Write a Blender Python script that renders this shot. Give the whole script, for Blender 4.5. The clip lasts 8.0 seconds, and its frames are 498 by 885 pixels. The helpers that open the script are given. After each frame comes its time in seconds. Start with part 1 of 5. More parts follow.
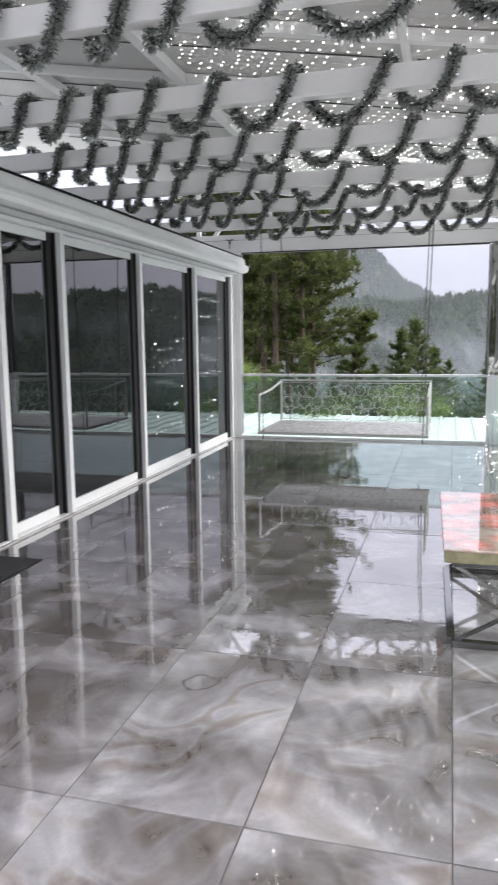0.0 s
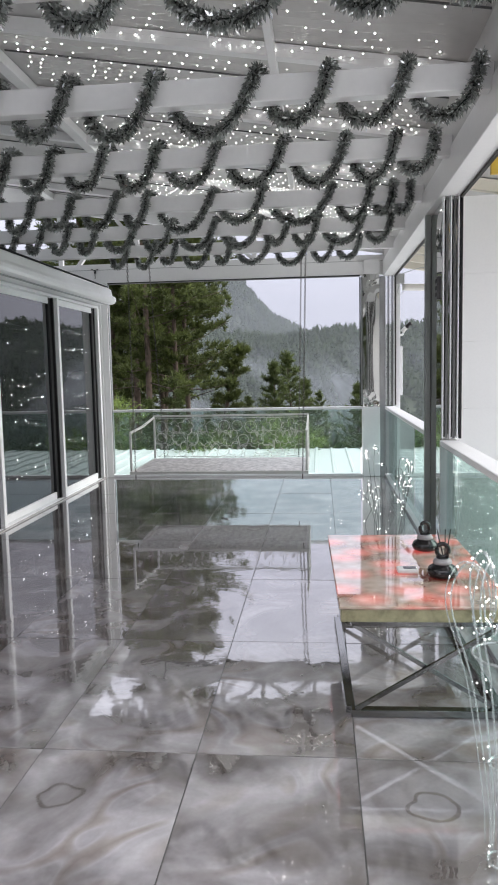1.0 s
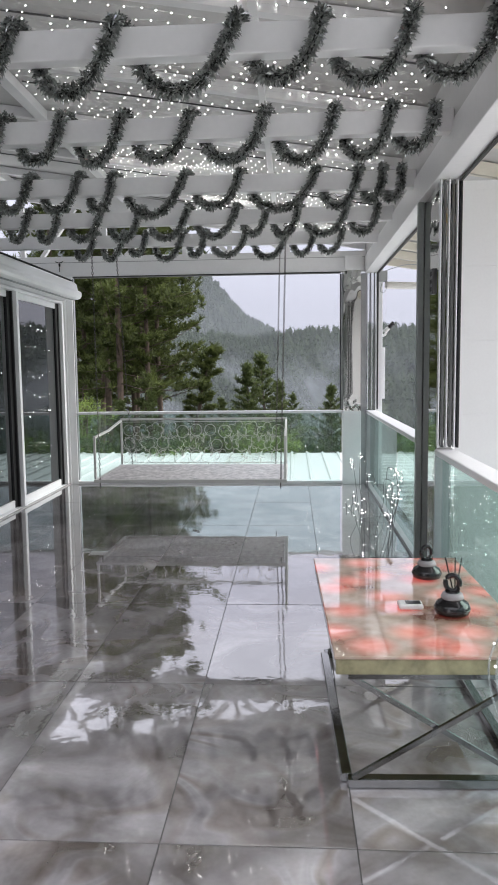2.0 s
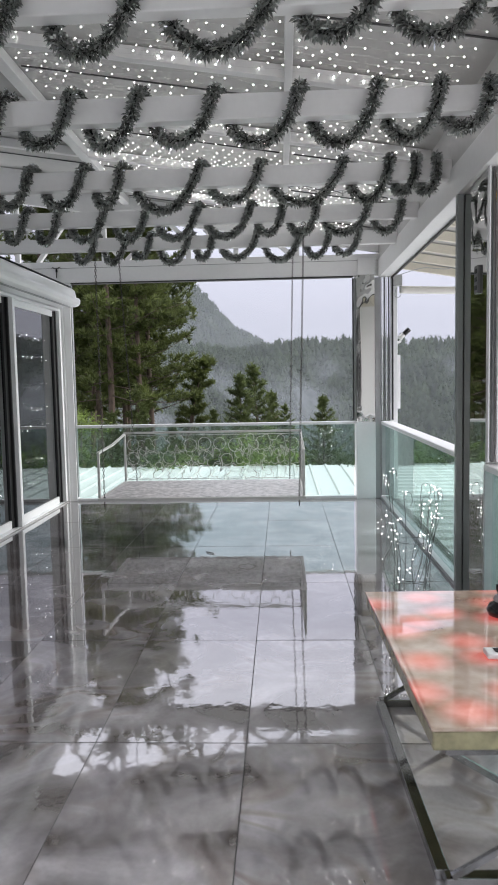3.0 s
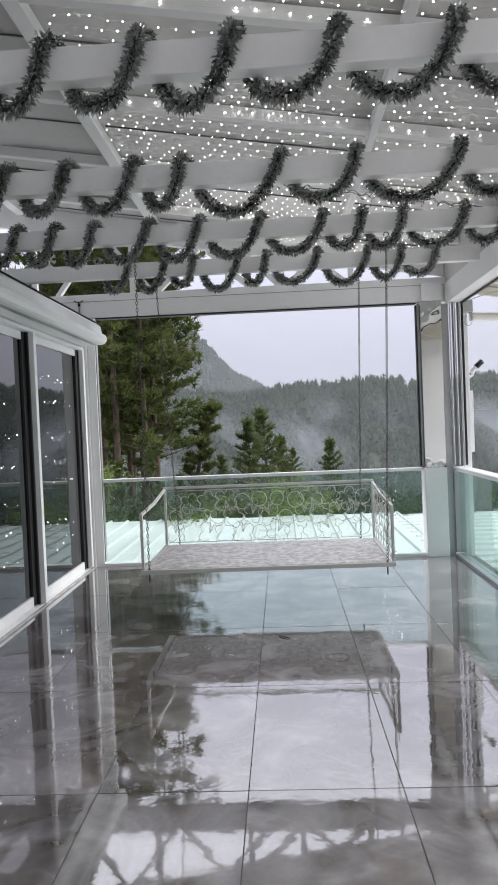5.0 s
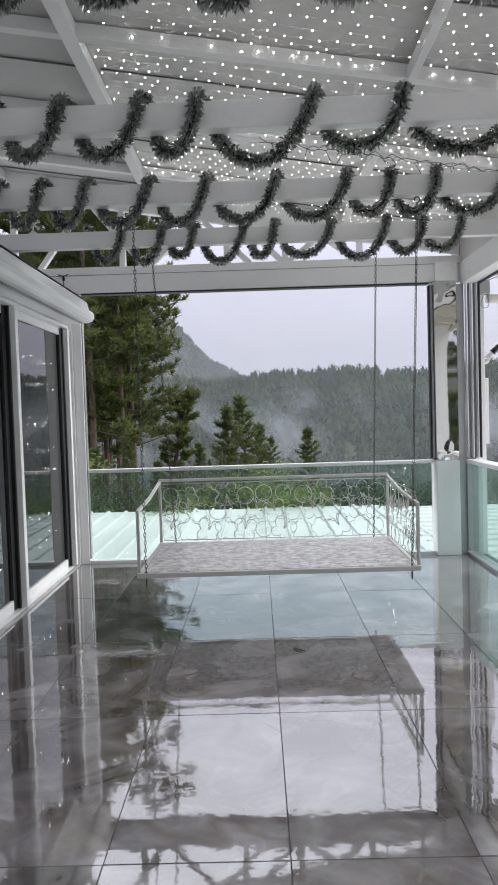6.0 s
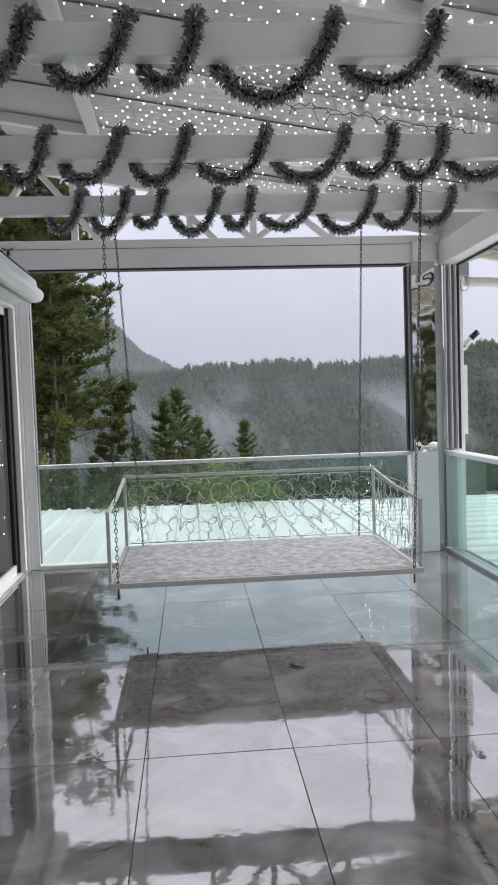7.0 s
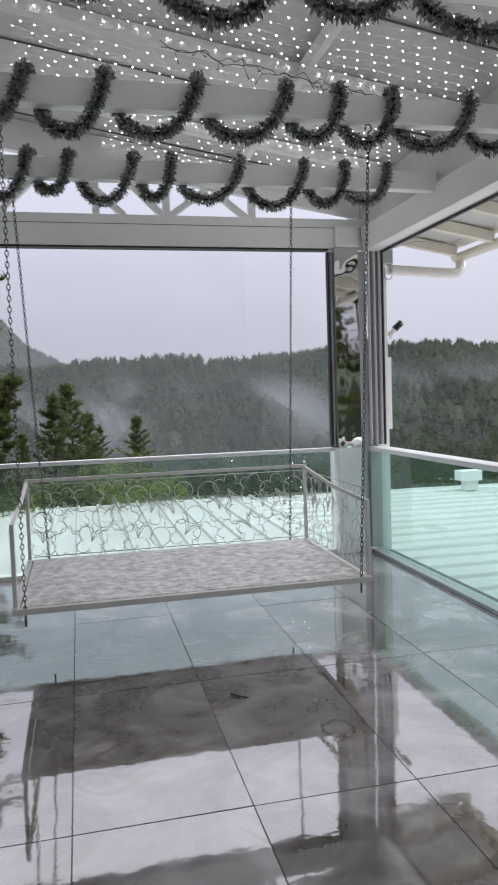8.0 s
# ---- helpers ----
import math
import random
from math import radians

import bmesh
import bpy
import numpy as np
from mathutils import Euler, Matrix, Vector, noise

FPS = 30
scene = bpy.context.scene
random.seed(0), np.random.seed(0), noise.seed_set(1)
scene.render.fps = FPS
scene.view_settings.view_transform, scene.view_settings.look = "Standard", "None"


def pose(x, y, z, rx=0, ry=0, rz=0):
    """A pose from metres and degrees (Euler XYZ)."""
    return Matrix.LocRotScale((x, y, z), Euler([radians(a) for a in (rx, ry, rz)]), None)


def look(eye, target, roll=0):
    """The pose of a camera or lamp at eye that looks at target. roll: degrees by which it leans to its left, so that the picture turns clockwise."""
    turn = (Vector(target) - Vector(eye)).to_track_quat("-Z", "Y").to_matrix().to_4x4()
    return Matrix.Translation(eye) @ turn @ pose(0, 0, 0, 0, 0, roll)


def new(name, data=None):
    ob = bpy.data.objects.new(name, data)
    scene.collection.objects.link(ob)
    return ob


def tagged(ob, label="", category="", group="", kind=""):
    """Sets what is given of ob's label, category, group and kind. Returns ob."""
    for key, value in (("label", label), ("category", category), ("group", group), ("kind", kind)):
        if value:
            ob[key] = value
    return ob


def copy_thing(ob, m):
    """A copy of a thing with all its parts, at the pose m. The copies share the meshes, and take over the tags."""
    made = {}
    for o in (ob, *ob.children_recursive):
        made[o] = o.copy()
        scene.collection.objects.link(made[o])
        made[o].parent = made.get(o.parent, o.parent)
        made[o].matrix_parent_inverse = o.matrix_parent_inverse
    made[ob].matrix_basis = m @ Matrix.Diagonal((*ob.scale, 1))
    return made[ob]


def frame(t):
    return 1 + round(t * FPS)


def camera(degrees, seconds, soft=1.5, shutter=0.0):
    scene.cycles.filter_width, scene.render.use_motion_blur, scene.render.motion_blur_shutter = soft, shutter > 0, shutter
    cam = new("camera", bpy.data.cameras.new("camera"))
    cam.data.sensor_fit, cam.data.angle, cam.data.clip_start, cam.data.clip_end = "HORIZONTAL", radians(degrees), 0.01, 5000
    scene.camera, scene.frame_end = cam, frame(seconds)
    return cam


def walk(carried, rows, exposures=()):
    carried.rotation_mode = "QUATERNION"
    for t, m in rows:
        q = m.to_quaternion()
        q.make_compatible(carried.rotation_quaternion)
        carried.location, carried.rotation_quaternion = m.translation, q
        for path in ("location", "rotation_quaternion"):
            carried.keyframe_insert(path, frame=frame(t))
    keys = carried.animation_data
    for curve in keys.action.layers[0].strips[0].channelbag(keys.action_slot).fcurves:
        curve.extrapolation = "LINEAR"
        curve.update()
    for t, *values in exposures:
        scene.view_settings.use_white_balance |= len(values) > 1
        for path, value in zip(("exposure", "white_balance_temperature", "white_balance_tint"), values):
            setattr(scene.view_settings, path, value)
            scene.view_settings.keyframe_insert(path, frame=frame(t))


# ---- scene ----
cam = camera(37.8, 8.0, soft=1.8, shutter=0.3)
PATH = [
    (0, (0.343, 0.535, 1.508), (-0.185, 2.442, 1.219), -0.6),
    (0.5, (0.336, 0.727, 1.508), (0.014, 2.686, 1.267), -1.2),
    (1, (0.265, 1.001, 1.511), (0.069, 2.981, 1.306), -1.2),
    (1.5, (0.247, 1.286, 1.503), (0.097, 3.271, 1.304), -0.9),
    (1.7, (0.24, 1.398, 1.502), (0.105, 3.383, 1.3), -0.7),
    (3, (-0.069, 2.018, 1.482), (-0.161, 4.008, 1.311), -1.1),
    (3.5, (-0.173, 2.32, 1.513), (-0.271, 4.313, 1.383), -1.7),
    (4, (-0.369, 2.564, 1.504), (-0.478, 4.559, 1.415), -2.3),
    (4.5, (-0.541, 2.823, 1.498), (-0.645, 4.819, 1.436), -2.5),
    (5, (-0.667, 3.138, 1.492), (-0.758, 5.135, 1.442), -2.4),
    (5.2, (-0.7, 3.242, 1.497), (-0.791, 5.239, 1.44), -2.1),
    (6.5, (-1.097, 4.004, 1.476), (-1.042, 6.001, 1.38), -1.8),
    (7, (-1.242, 4.264, 1.463), (-1.084, 6.255, 1.354), -1.9),
    (7.5, (-1.372, 4.542, 1.483), (-1.081, 6.516, 1.36), -2.0),
    (8, (-1.399, 4.819, 1.449), (-0.946, 6.763, 1.319), -1.9),
]
walk(cam, [(t, look(eye, target, roll)) for t, eye, target, roll in PATH], [(0, 0.63), (0.5, 0.52), (1.5, 0.39), (4, 0.38), (6.5, 0.24), (7.5, 0.1), (8, 0.05)])

# ---- world and light: an overcast day, brighter towards the zenith ----
SUN_EL, SUN_AZ = radians(20), radians(80)
world = bpy.data.worlds.new("overcast_sky")
scene.world = world
world.use_nodes = True
wn, wl = world.node_tree.nodes, world.node_tree.links
wn.clear()
w_out = wn.new("ShaderNodeOutputWorld")
w_bg = wn.new("ShaderNodeBackground")
w_sky = wn.new("ShaderNodeTexSky")
w_sky.sky_type, w_sky.sun_disc = "NISHITA", False
w_sky.sun_elevation, w_sky.sun_rotation = SUN_EL, SUN_AZ
w_sky.dust_density, w_sky.air_density = 6.0, 1.0
w_tc = wn.new("ShaderNodeTexCoord")
w_sep = wn.new("ShaderNodeSeparateXYZ")
w_ramp = wn.new("ShaderNodeValToRGB")
w_ramp.color_ramp.elements[0].position, w_ramp.color_ramp.elements[0].color = 0.0, (6.75, 6.8, 8.15, 1)
w_ramp.color_ramp.elements[1].position, w_ramp.color_ramp.elements[1].color = 1.0, (37.0, 37.5, 39.5, 1)
w_mid = w_ramp.color_ramp.elements.new(0.32)
w_mid.color = (8.15, 8.2, 9.75, 1)
w_high = w_ramp.color_ramp.elements.new(0.6)
w_high.color = (19.5, 19.8, 21.6, 1)
w_noise = wn.new("ShaderNodeTexNoise")
w_noise.inputs["Scale"].default_value, w_noise.inputs["Detail"].default_value = 2.2, 4.0
w_cloud = wn.new("ShaderNodeMapRange")
w_cloud.inputs["From Min"].default_value, w_cloud.inputs["From Max"].default_value = 0.3, 0.7
w_cloud.inputs["To Min"].default_value, w_cloud.inputs["To Max"].default_value = 0.93, 1.05
w_mul = wn.new("ShaderNodeMix")
w_mul.data_type, w_mul.blend_type = "RGBA", "MULTIPLY"
w_mul.inputs[0].default_value = 1.0
w_mix = wn.new("ShaderNodeMix")
w_mix.data_type = "RGBA"
w_mix.inputs[0].default_value = 0.92
wl.new(w_tc.outputs["Generated"], w_sep.inputs[0])
wl.new(w_tc.outputs["Generated"], w_noise.inputs["Vector"])
wl.new(w_noise.outputs["Fac"], w_cloud.inputs["Value"])
wl.new(w_sep.outputs["Z"], w_ramp.inputs["Fac"])
wl.new(w_ramp.outputs["Color"], w_mul.inputs[6])
wl.new(w_cloud.outputs["Result"], w_mul.inputs[7])
wl.new(w_sky.outputs["Color"], w_mix.inputs[6])
wl.new(w_mul.outputs[2], w_mix.inputs[7])
wl.new(w_mix.outputs[2], w_bg.inputs["Color"])
w_bg.inputs["Strength"].default_value = 0.1
wl.new(w_bg.outputs[0], w_out.inputs[0])

sun = new("sun", bpy.data.lights.new("sun", "SUN"))
sun.data.energy, sun.data.angle, sun.data.color = 2.4, radians(45), (1.0, 0.97, 0.93)
sun.matrix_world = look((0, 0, 30), Vector((0, 0, 30)) - Vector((math.cos(SUN_EL) * math.sin(SUN_AZ), math.cos(SUN_EL) * math.cos(SUN_AZ), math.sin(SUN_EL))))


# ---- materials ----
def mat(name, color, rough=0.5, metal=0.0, var=0.12, scale=3.0, fine=60.0, bump=0.05, bump_scale=80.0, spec=0.5, random_obj=0.0, island=0.0, alt=None, rough_var=0.08, emit=0.0):
    """A painted, metal, stone or leaf surface: colour with coarse and fine variation, roughness wear and fine relief."""
    m = bpy.data.materials.new(name)
    m.use_nodes = True
    n, l = m.node_tree.nodes, m.node_tree.links
    b = n["Principled BSDF"]
    tc = n.new("ShaderNodeTexCoord")
    big = n.new("ShaderNodeTexNoise")
    big.inputs["Scale"].default_value, big.inputs["Detail"].default_value = scale, 5.0
    small = n.new("ShaderNodeTexNoise")
    small.inputs["Scale"].default_value, small.inputs["Detail"].default_value = fine, 3.0
    l.new(tc.outputs["Object"], big.inputs["Vector"])
    l.new(tc.outputs["Object"], small.inputs["Vector"])
    mixn = n.new("ShaderNodeMath")
    mixn.operation = "MULTIPLY_ADD"
    mixn.inputs[1].default_value = 0.35
    l.new(small.outputs["Fac"], mixn.inputs[0])
    l.new(big.outputs["Fac"], mixn.inputs[2])
    last = mixn.outputs[0]
    for kind, amount in (("obj", random_obj), ("isl", island)):
        if amount:
            src = n.new("ShaderNodeObjectInfo") if kind == "obj" else n.new("ShaderNodeNewGeometry")
            add = n.new("ShaderNodeMath")
            add.operation = "MULTIPLY_ADD"
            add.inputs[1].default_value = amount
            l.new(src.outputs["Random" if kind == "obj" else "Random Per Island"], add.inputs[0])
            l.new(last, add.inputs[2])
            last = add.outputs[0]
    ramp = n.new("ShaderNodeValToRGB")
    c0 = [max(0.0, c * (1 - var)) for c in color]
    c1 = list(alt) if alt else [min(1.0, c * (1 + var)) for c in color]
    ramp.color_ramp.elements[0].position, ramp.color_ramp.elements[0].color = 0.45, (*c0, 1)
    ramp.color_ramp.elements[1].position, ramp.color_ramp.elements[1].color = 0.9 + random_obj + island, (*c1, 1)
    l.new(last, ramp.inputs["Fac"])
    l.new(ramp.outputs["Color"], b.inputs["Base Color"])
    rr = n.new("ShaderNodeMapRange")
    rr.inputs["To Min"].default_value, rr.inputs["To Max"].default_value = max(0.0, rough - rough_var), min(1.0, rough + rough_var)
    l.new(big.outputs["Fac"], rr.inputs["Value"])
    l.new(rr.outputs["Result"], b.inputs["Roughness"])
    b.inputs["Metallic"].default_value = metal
    b.inputs["Specular IOR Level"].default_value = spec
    if bump:
        bn = n.new("ShaderNodeTexNoise")
        bn.inputs["Scale"].default_value, bn.inputs["Detail"].default_value = bump_scale, 4.0
        l.new(tc.outputs["Object"], bn.inputs["Vector"])
        bp = n.new("ShaderNodeBump")
        bp.inputs["Strength"].default_value, bp.inputs["Distance"].default_value = bump, 0.01
        l.new(bn.outputs["Fac"], bp.inputs["Height"])
        l.new(bp.outputs["Normal"], b.inputs["Normal"])
    if emit:
        b.inputs["Emission Color"].default_value = (*color, 1)
        b.inputs["Emission Strength"].default_value = emit
    return m


def leaf(name, color, alt, scale, fine, island=0.2):
    """Leaves and needles: half of the light passes through, colours vary from tuft to tuft."""
    m = mat(name, color, 0.7, var=0.35, scale=scale, fine=fine, island=island, alt=alt, bump=0)
    n, l = m.node_tree.nodes, m.node_tree.links
    b = n["Principled BSDF"]
    src = b.inputs["Base Color"].links[0].from_socket
    tl, mx = n.new("ShaderNodeBsdfTranslucent"), n.new("ShaderNodeMixShader")
    mx.inputs[0].default_value = 0.5
    l.new(src, tl.inputs["Color"])
    l.new(b.outputs[0], mx.inputs[1])
    l.new(tl.outputs[0], mx.inputs[2])
    l.new(mx.outputs[0], n["Material Output"].inputs[0])
    return m


def glass(name, tint, body=0.0, body_color=(0, 0, 0), face=0.04, rough=0.0, wobble=0.0):
    """A pane: what passes through it is tinted, and Fresnel gives its gloss. body: how much a film or coating hides."""
    m = bpy.data.materials.new(name)
    m.use_nodes = True
    n, l = m.node_tree.nodes, m.node_tree.links
    n.clear()
    out = n.new("ShaderNodeOutputMaterial")
    tr = n.new("ShaderNodeBsdfTransparent")
    tr.inputs["Color"].default_value = (*tint, 1)
    gl = n.new("ShaderNodeBsdfGlossy")
    gl.inputs["Roughness"].default_value = rough
    df = n.new("ShaderNodeBsdfDiffuse")
    df.inputs["Color"].default_value = (*body_color, 1)
    m1, m2 = n.new("ShaderNodeMixShader"), n.new("ShaderNodeMixShader")
    m1.inputs[0].default_value = body
    fr = n.new("ShaderNodeMath")
    lw, pw = n.new("ShaderNodeLayerWeight"), n.new("ShaderNodeMath")
    lw.inputs["Blend"].default_value = 0.5
    pw.operation, pw.inputs[1].default_value = "POWER", 4.0
    fr.operation, fr.inputs[1].default_value, fr.inputs[2].default_value = "MULTIPLY_ADD", 0.9 - face, face
    l.new(lw.outputs["Facing"], pw.inputs[0])
    l.new(pw.outputs[0], fr.inputs[0])
    l.new(tr.outputs[0], m1.inputs[1])
    l.new(df.outputs[0], m1.inputs[2])
    l.new(fr.outputs[0], m2.inputs[0])
    l.new(m1.outputs[0], m2.inputs[1])
    l.new(gl.outputs[0], m2.inputs[2])
    l.new(m2.outputs[0], out.inputs[0])
    if wobble:
        tc, no, bp = n.new("ShaderNodeTexCoord"), n.new("ShaderNodeTexNoise"), n.new("ShaderNodeBump")
        no.inputs["Scale"].default_value, no.inputs["Detail"].default_value = 1.6, 2.0
        bp.inputs["Strength"].default_value, bp.inputs["Distance"].default_value = wobble, 0.05
        l.new(tc.outputs["Object"], no.inputs["Vector"])
        l.new(no.outputs["Fac"], bp.inputs["Height"])
        l.new(bp.outputs["Normal"], gl.inputs["Normal"])
    return m


def tile_material():
    """Polished grey stoneware with cloudy brown and white veins, wet: a mirror at low angles."""
    m = bpy.data.materials.new("wet_marbled_tile")
    m.use_nodes = True
    n, l = m.node_tree.nodes, m.node_tree.links
    b = n["Principled BSDF"]
    tc, oi = n.new("ShaderNodeTexCoord"), n.new("ShaderNodeObjectInfo")
    ofs = n.new("ShaderNodeVectorMath")
    ofs.operation = "MULTIPLY_ADD"
    comb = n.new("ShaderNodeCombineXYZ")
    l.new(oi.outputs["Random"], comb.inputs[0])
    l.new(oi.outputs["Random"], comb.inputs[2])
    l.new(comb.outputs[0], ofs.inputs[0])
    ofs.inputs[1].default_value = (40, 40, 40)
    l.new(tc.outputs["Object"], ofs.inputs[2])
    cloud, vein, patch, grain = (n.new("ShaderNodeTexNoise") for _ in range(4))
    for node, sc, det, dist in ((cloud, 2.6, 4.0, 0.7), (vein, 1.7, 1.6, 0.9), (patch, 2.1, 2.0, 0.4), (grain, 60.0, 3.0, 0.0)):
        node.inputs["Scale"].default_value, node.inputs["Detail"].default_value, node.inputs["Distortion"].default_value = sc, det, dist
        l.new(ofs.outputs[0], node.inputs["Vector"])
    ramp = n.new("ShaderNodeValToRGB")
    e = ramp.color_ramp.elements
    e[0].position, e[0].color = 0.3, (0.1, 0.086, 0.08, 1)
    e[1].position, e[1].color = 0.72, (0.41, 0.392, 0.405, 1)
    for at, col in ((0.44, (0.17, 0.157, 0.16, 1)), (0.54, (0.255, 0.239, 0.25, 1))):
        e.new(at).color = col
    l.new(cloud.outputs["Fac"], ramp.inputs["Fac"])
    # agate-like rings: the height lines of a slow noise, dark tan and pale by turns
    rings, lines = n.new("ShaderNodeMath"), n.new("ShaderNodeMath")
    rings.operation, rings.inputs[1].default_value = "MULTIPLY", 6.0
    lines.operation, lines.inputs[1].default_value = "PINGPONG", 0.5
    l.new(vein.outputs["Fac"], rings.inputs[0])
    l.new(rings.outputs[0], lines.inputs[0])
    vr = n.new("ShaderNodeValToRGB")
    ve = vr.color_ramp.elements
    ve[0].position, ve[0].color = 0.0, (0.62, 0.53, 0.45, 1)
    ve[1].position, ve[1].color = 0.5, (1.0, 1.0, 1.03, 1)
    for at, col in ((0.15, (0.84, 0.77, 0.7, 1)), (0.3, (1.18, 1.17, 1.19, 1)), (0.42, (0.98, 0.97, 0.98, 1))):
        ve.new(at).color = col
    l.new(lines.outputs[0], vr.inputs["Fac"])
    where = n.new("ShaderNodeMapRange")
    where.interpolation_type = "SMOOTHSTEP"
    where.inputs["From Min"].default_value, where.inputs["From Max"].default_value = 0.4, 0.62
    where.inputs["To Min"].default_value, where.inputs["To Max"].default_value = 0.12, 0.75
    l.new(patch.outputs["Fac"], where.inputs["Value"])
    mix = n.new("ShaderNodeMix")
    mix.data_type, mix.blend_type = "RGBA", "MULTIPLY"
    l.new(where.outputs["Result"], mix.inputs[0])
    l.new(ramp.outputs["Color"], mix.inputs[6])
    l.new(vr.outputs["Color"], mix.inputs[7])
    gr, fine = n.new("ShaderNodeMapRange"), n.new("ShaderNodeMix")
    gr.inputs["To Min"].default_value, gr.inputs["To Max"].default_value = 0.88, 1.12
    l.new(grain.outputs["Fac"], gr.inputs["Value"])
    fine.data_type, fine.blend_type = "RGBA", "MULTIPLY"
    fine.inputs[0].default_value = 1.0
    l.new(mix.outputs[2], fine.inputs[6])
    l.new(gr.outputs["Result"], fine.inputs[7])
    l.new(fine.outputs[2], b.inputs["Base Color"])
    rr = n.new("ShaderNodeMapRange")
    rr.inputs["To Min"].default_value, rr.inputs["To Max"].default_value = 0.0, 0.1
    l.new(cloud.outputs["Fac"], rr.inputs["Value"])
    l.new(rr.outputs["Result"], b.inputs["Roughness"])
    b.inputs["IOR"].default_value = TILE_IOR
    b.inputs["Coat Weight"].default_value = 1.0
    b.inputs["Coat Roughness"].default_value = 0.01
    b.inputs["Coat IOR"].default_value = 1.6
    wob = n.new("ShaderNodeTexNoise")
    wob.inputs["Scale"].default_value, wob.inputs["Detail"].default_value = 7.0, 3.0
    l.new(ofs.outputs[0], wob.inputs["Vector"])
    bp = n.new("ShaderNodeBump")
    bp.inputs["Strength"].default_value, bp.inputs["Distance"].default_value = 0.05, 0.012
    l.new(wob.outputs["Fac"], bp.inputs["Height"])
    l.new(bp.outputs["Normal"], b.inputs["Normal"])
    l.new(bp.outputs["Normal"], b.inputs["Coat Normal"])
    return m


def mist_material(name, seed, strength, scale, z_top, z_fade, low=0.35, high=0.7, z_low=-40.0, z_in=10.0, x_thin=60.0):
    """A see-through grey sheet: drifting mist thick in wisps, painted aerial haze where near even, thinning out
    upwards.
    """
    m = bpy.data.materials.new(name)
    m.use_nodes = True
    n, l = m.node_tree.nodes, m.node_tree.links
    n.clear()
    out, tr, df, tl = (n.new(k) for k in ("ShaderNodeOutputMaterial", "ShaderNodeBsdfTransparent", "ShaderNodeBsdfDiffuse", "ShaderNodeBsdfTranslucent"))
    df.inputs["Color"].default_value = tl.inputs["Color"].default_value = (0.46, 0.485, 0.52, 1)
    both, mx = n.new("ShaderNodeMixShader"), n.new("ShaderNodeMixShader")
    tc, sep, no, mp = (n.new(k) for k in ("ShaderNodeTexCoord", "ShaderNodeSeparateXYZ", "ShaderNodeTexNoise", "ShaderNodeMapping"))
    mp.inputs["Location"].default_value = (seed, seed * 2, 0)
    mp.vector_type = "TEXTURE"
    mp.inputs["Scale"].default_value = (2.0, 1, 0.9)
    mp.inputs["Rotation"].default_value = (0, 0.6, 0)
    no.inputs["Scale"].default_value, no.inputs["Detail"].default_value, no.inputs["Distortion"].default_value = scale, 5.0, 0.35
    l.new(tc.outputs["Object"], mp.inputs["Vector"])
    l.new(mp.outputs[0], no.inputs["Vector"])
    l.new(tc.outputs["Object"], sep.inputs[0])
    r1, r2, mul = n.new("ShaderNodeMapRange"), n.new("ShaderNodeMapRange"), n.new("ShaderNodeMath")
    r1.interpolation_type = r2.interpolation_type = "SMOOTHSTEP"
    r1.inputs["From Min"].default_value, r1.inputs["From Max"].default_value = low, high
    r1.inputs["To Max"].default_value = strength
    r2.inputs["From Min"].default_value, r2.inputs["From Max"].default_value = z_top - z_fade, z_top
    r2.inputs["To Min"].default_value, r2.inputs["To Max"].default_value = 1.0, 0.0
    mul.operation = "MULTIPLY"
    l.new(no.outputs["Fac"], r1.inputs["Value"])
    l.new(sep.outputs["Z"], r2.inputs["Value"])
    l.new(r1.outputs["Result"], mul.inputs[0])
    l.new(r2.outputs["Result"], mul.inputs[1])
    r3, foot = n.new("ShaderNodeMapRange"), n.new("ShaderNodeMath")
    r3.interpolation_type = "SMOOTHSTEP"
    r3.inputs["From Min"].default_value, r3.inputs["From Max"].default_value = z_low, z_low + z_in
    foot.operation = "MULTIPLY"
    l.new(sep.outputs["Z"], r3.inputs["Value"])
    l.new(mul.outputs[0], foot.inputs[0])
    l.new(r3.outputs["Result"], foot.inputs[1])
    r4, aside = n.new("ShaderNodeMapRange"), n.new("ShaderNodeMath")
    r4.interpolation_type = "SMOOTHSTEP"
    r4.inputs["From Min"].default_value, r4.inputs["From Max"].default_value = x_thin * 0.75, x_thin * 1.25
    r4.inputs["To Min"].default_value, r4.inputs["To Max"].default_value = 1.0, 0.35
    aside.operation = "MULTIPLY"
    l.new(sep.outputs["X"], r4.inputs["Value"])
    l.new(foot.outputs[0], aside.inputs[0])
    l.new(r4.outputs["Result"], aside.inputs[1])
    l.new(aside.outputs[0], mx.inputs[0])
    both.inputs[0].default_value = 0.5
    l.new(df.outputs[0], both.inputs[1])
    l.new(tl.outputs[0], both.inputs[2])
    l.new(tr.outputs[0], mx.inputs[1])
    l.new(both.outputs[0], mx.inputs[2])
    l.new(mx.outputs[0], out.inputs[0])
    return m


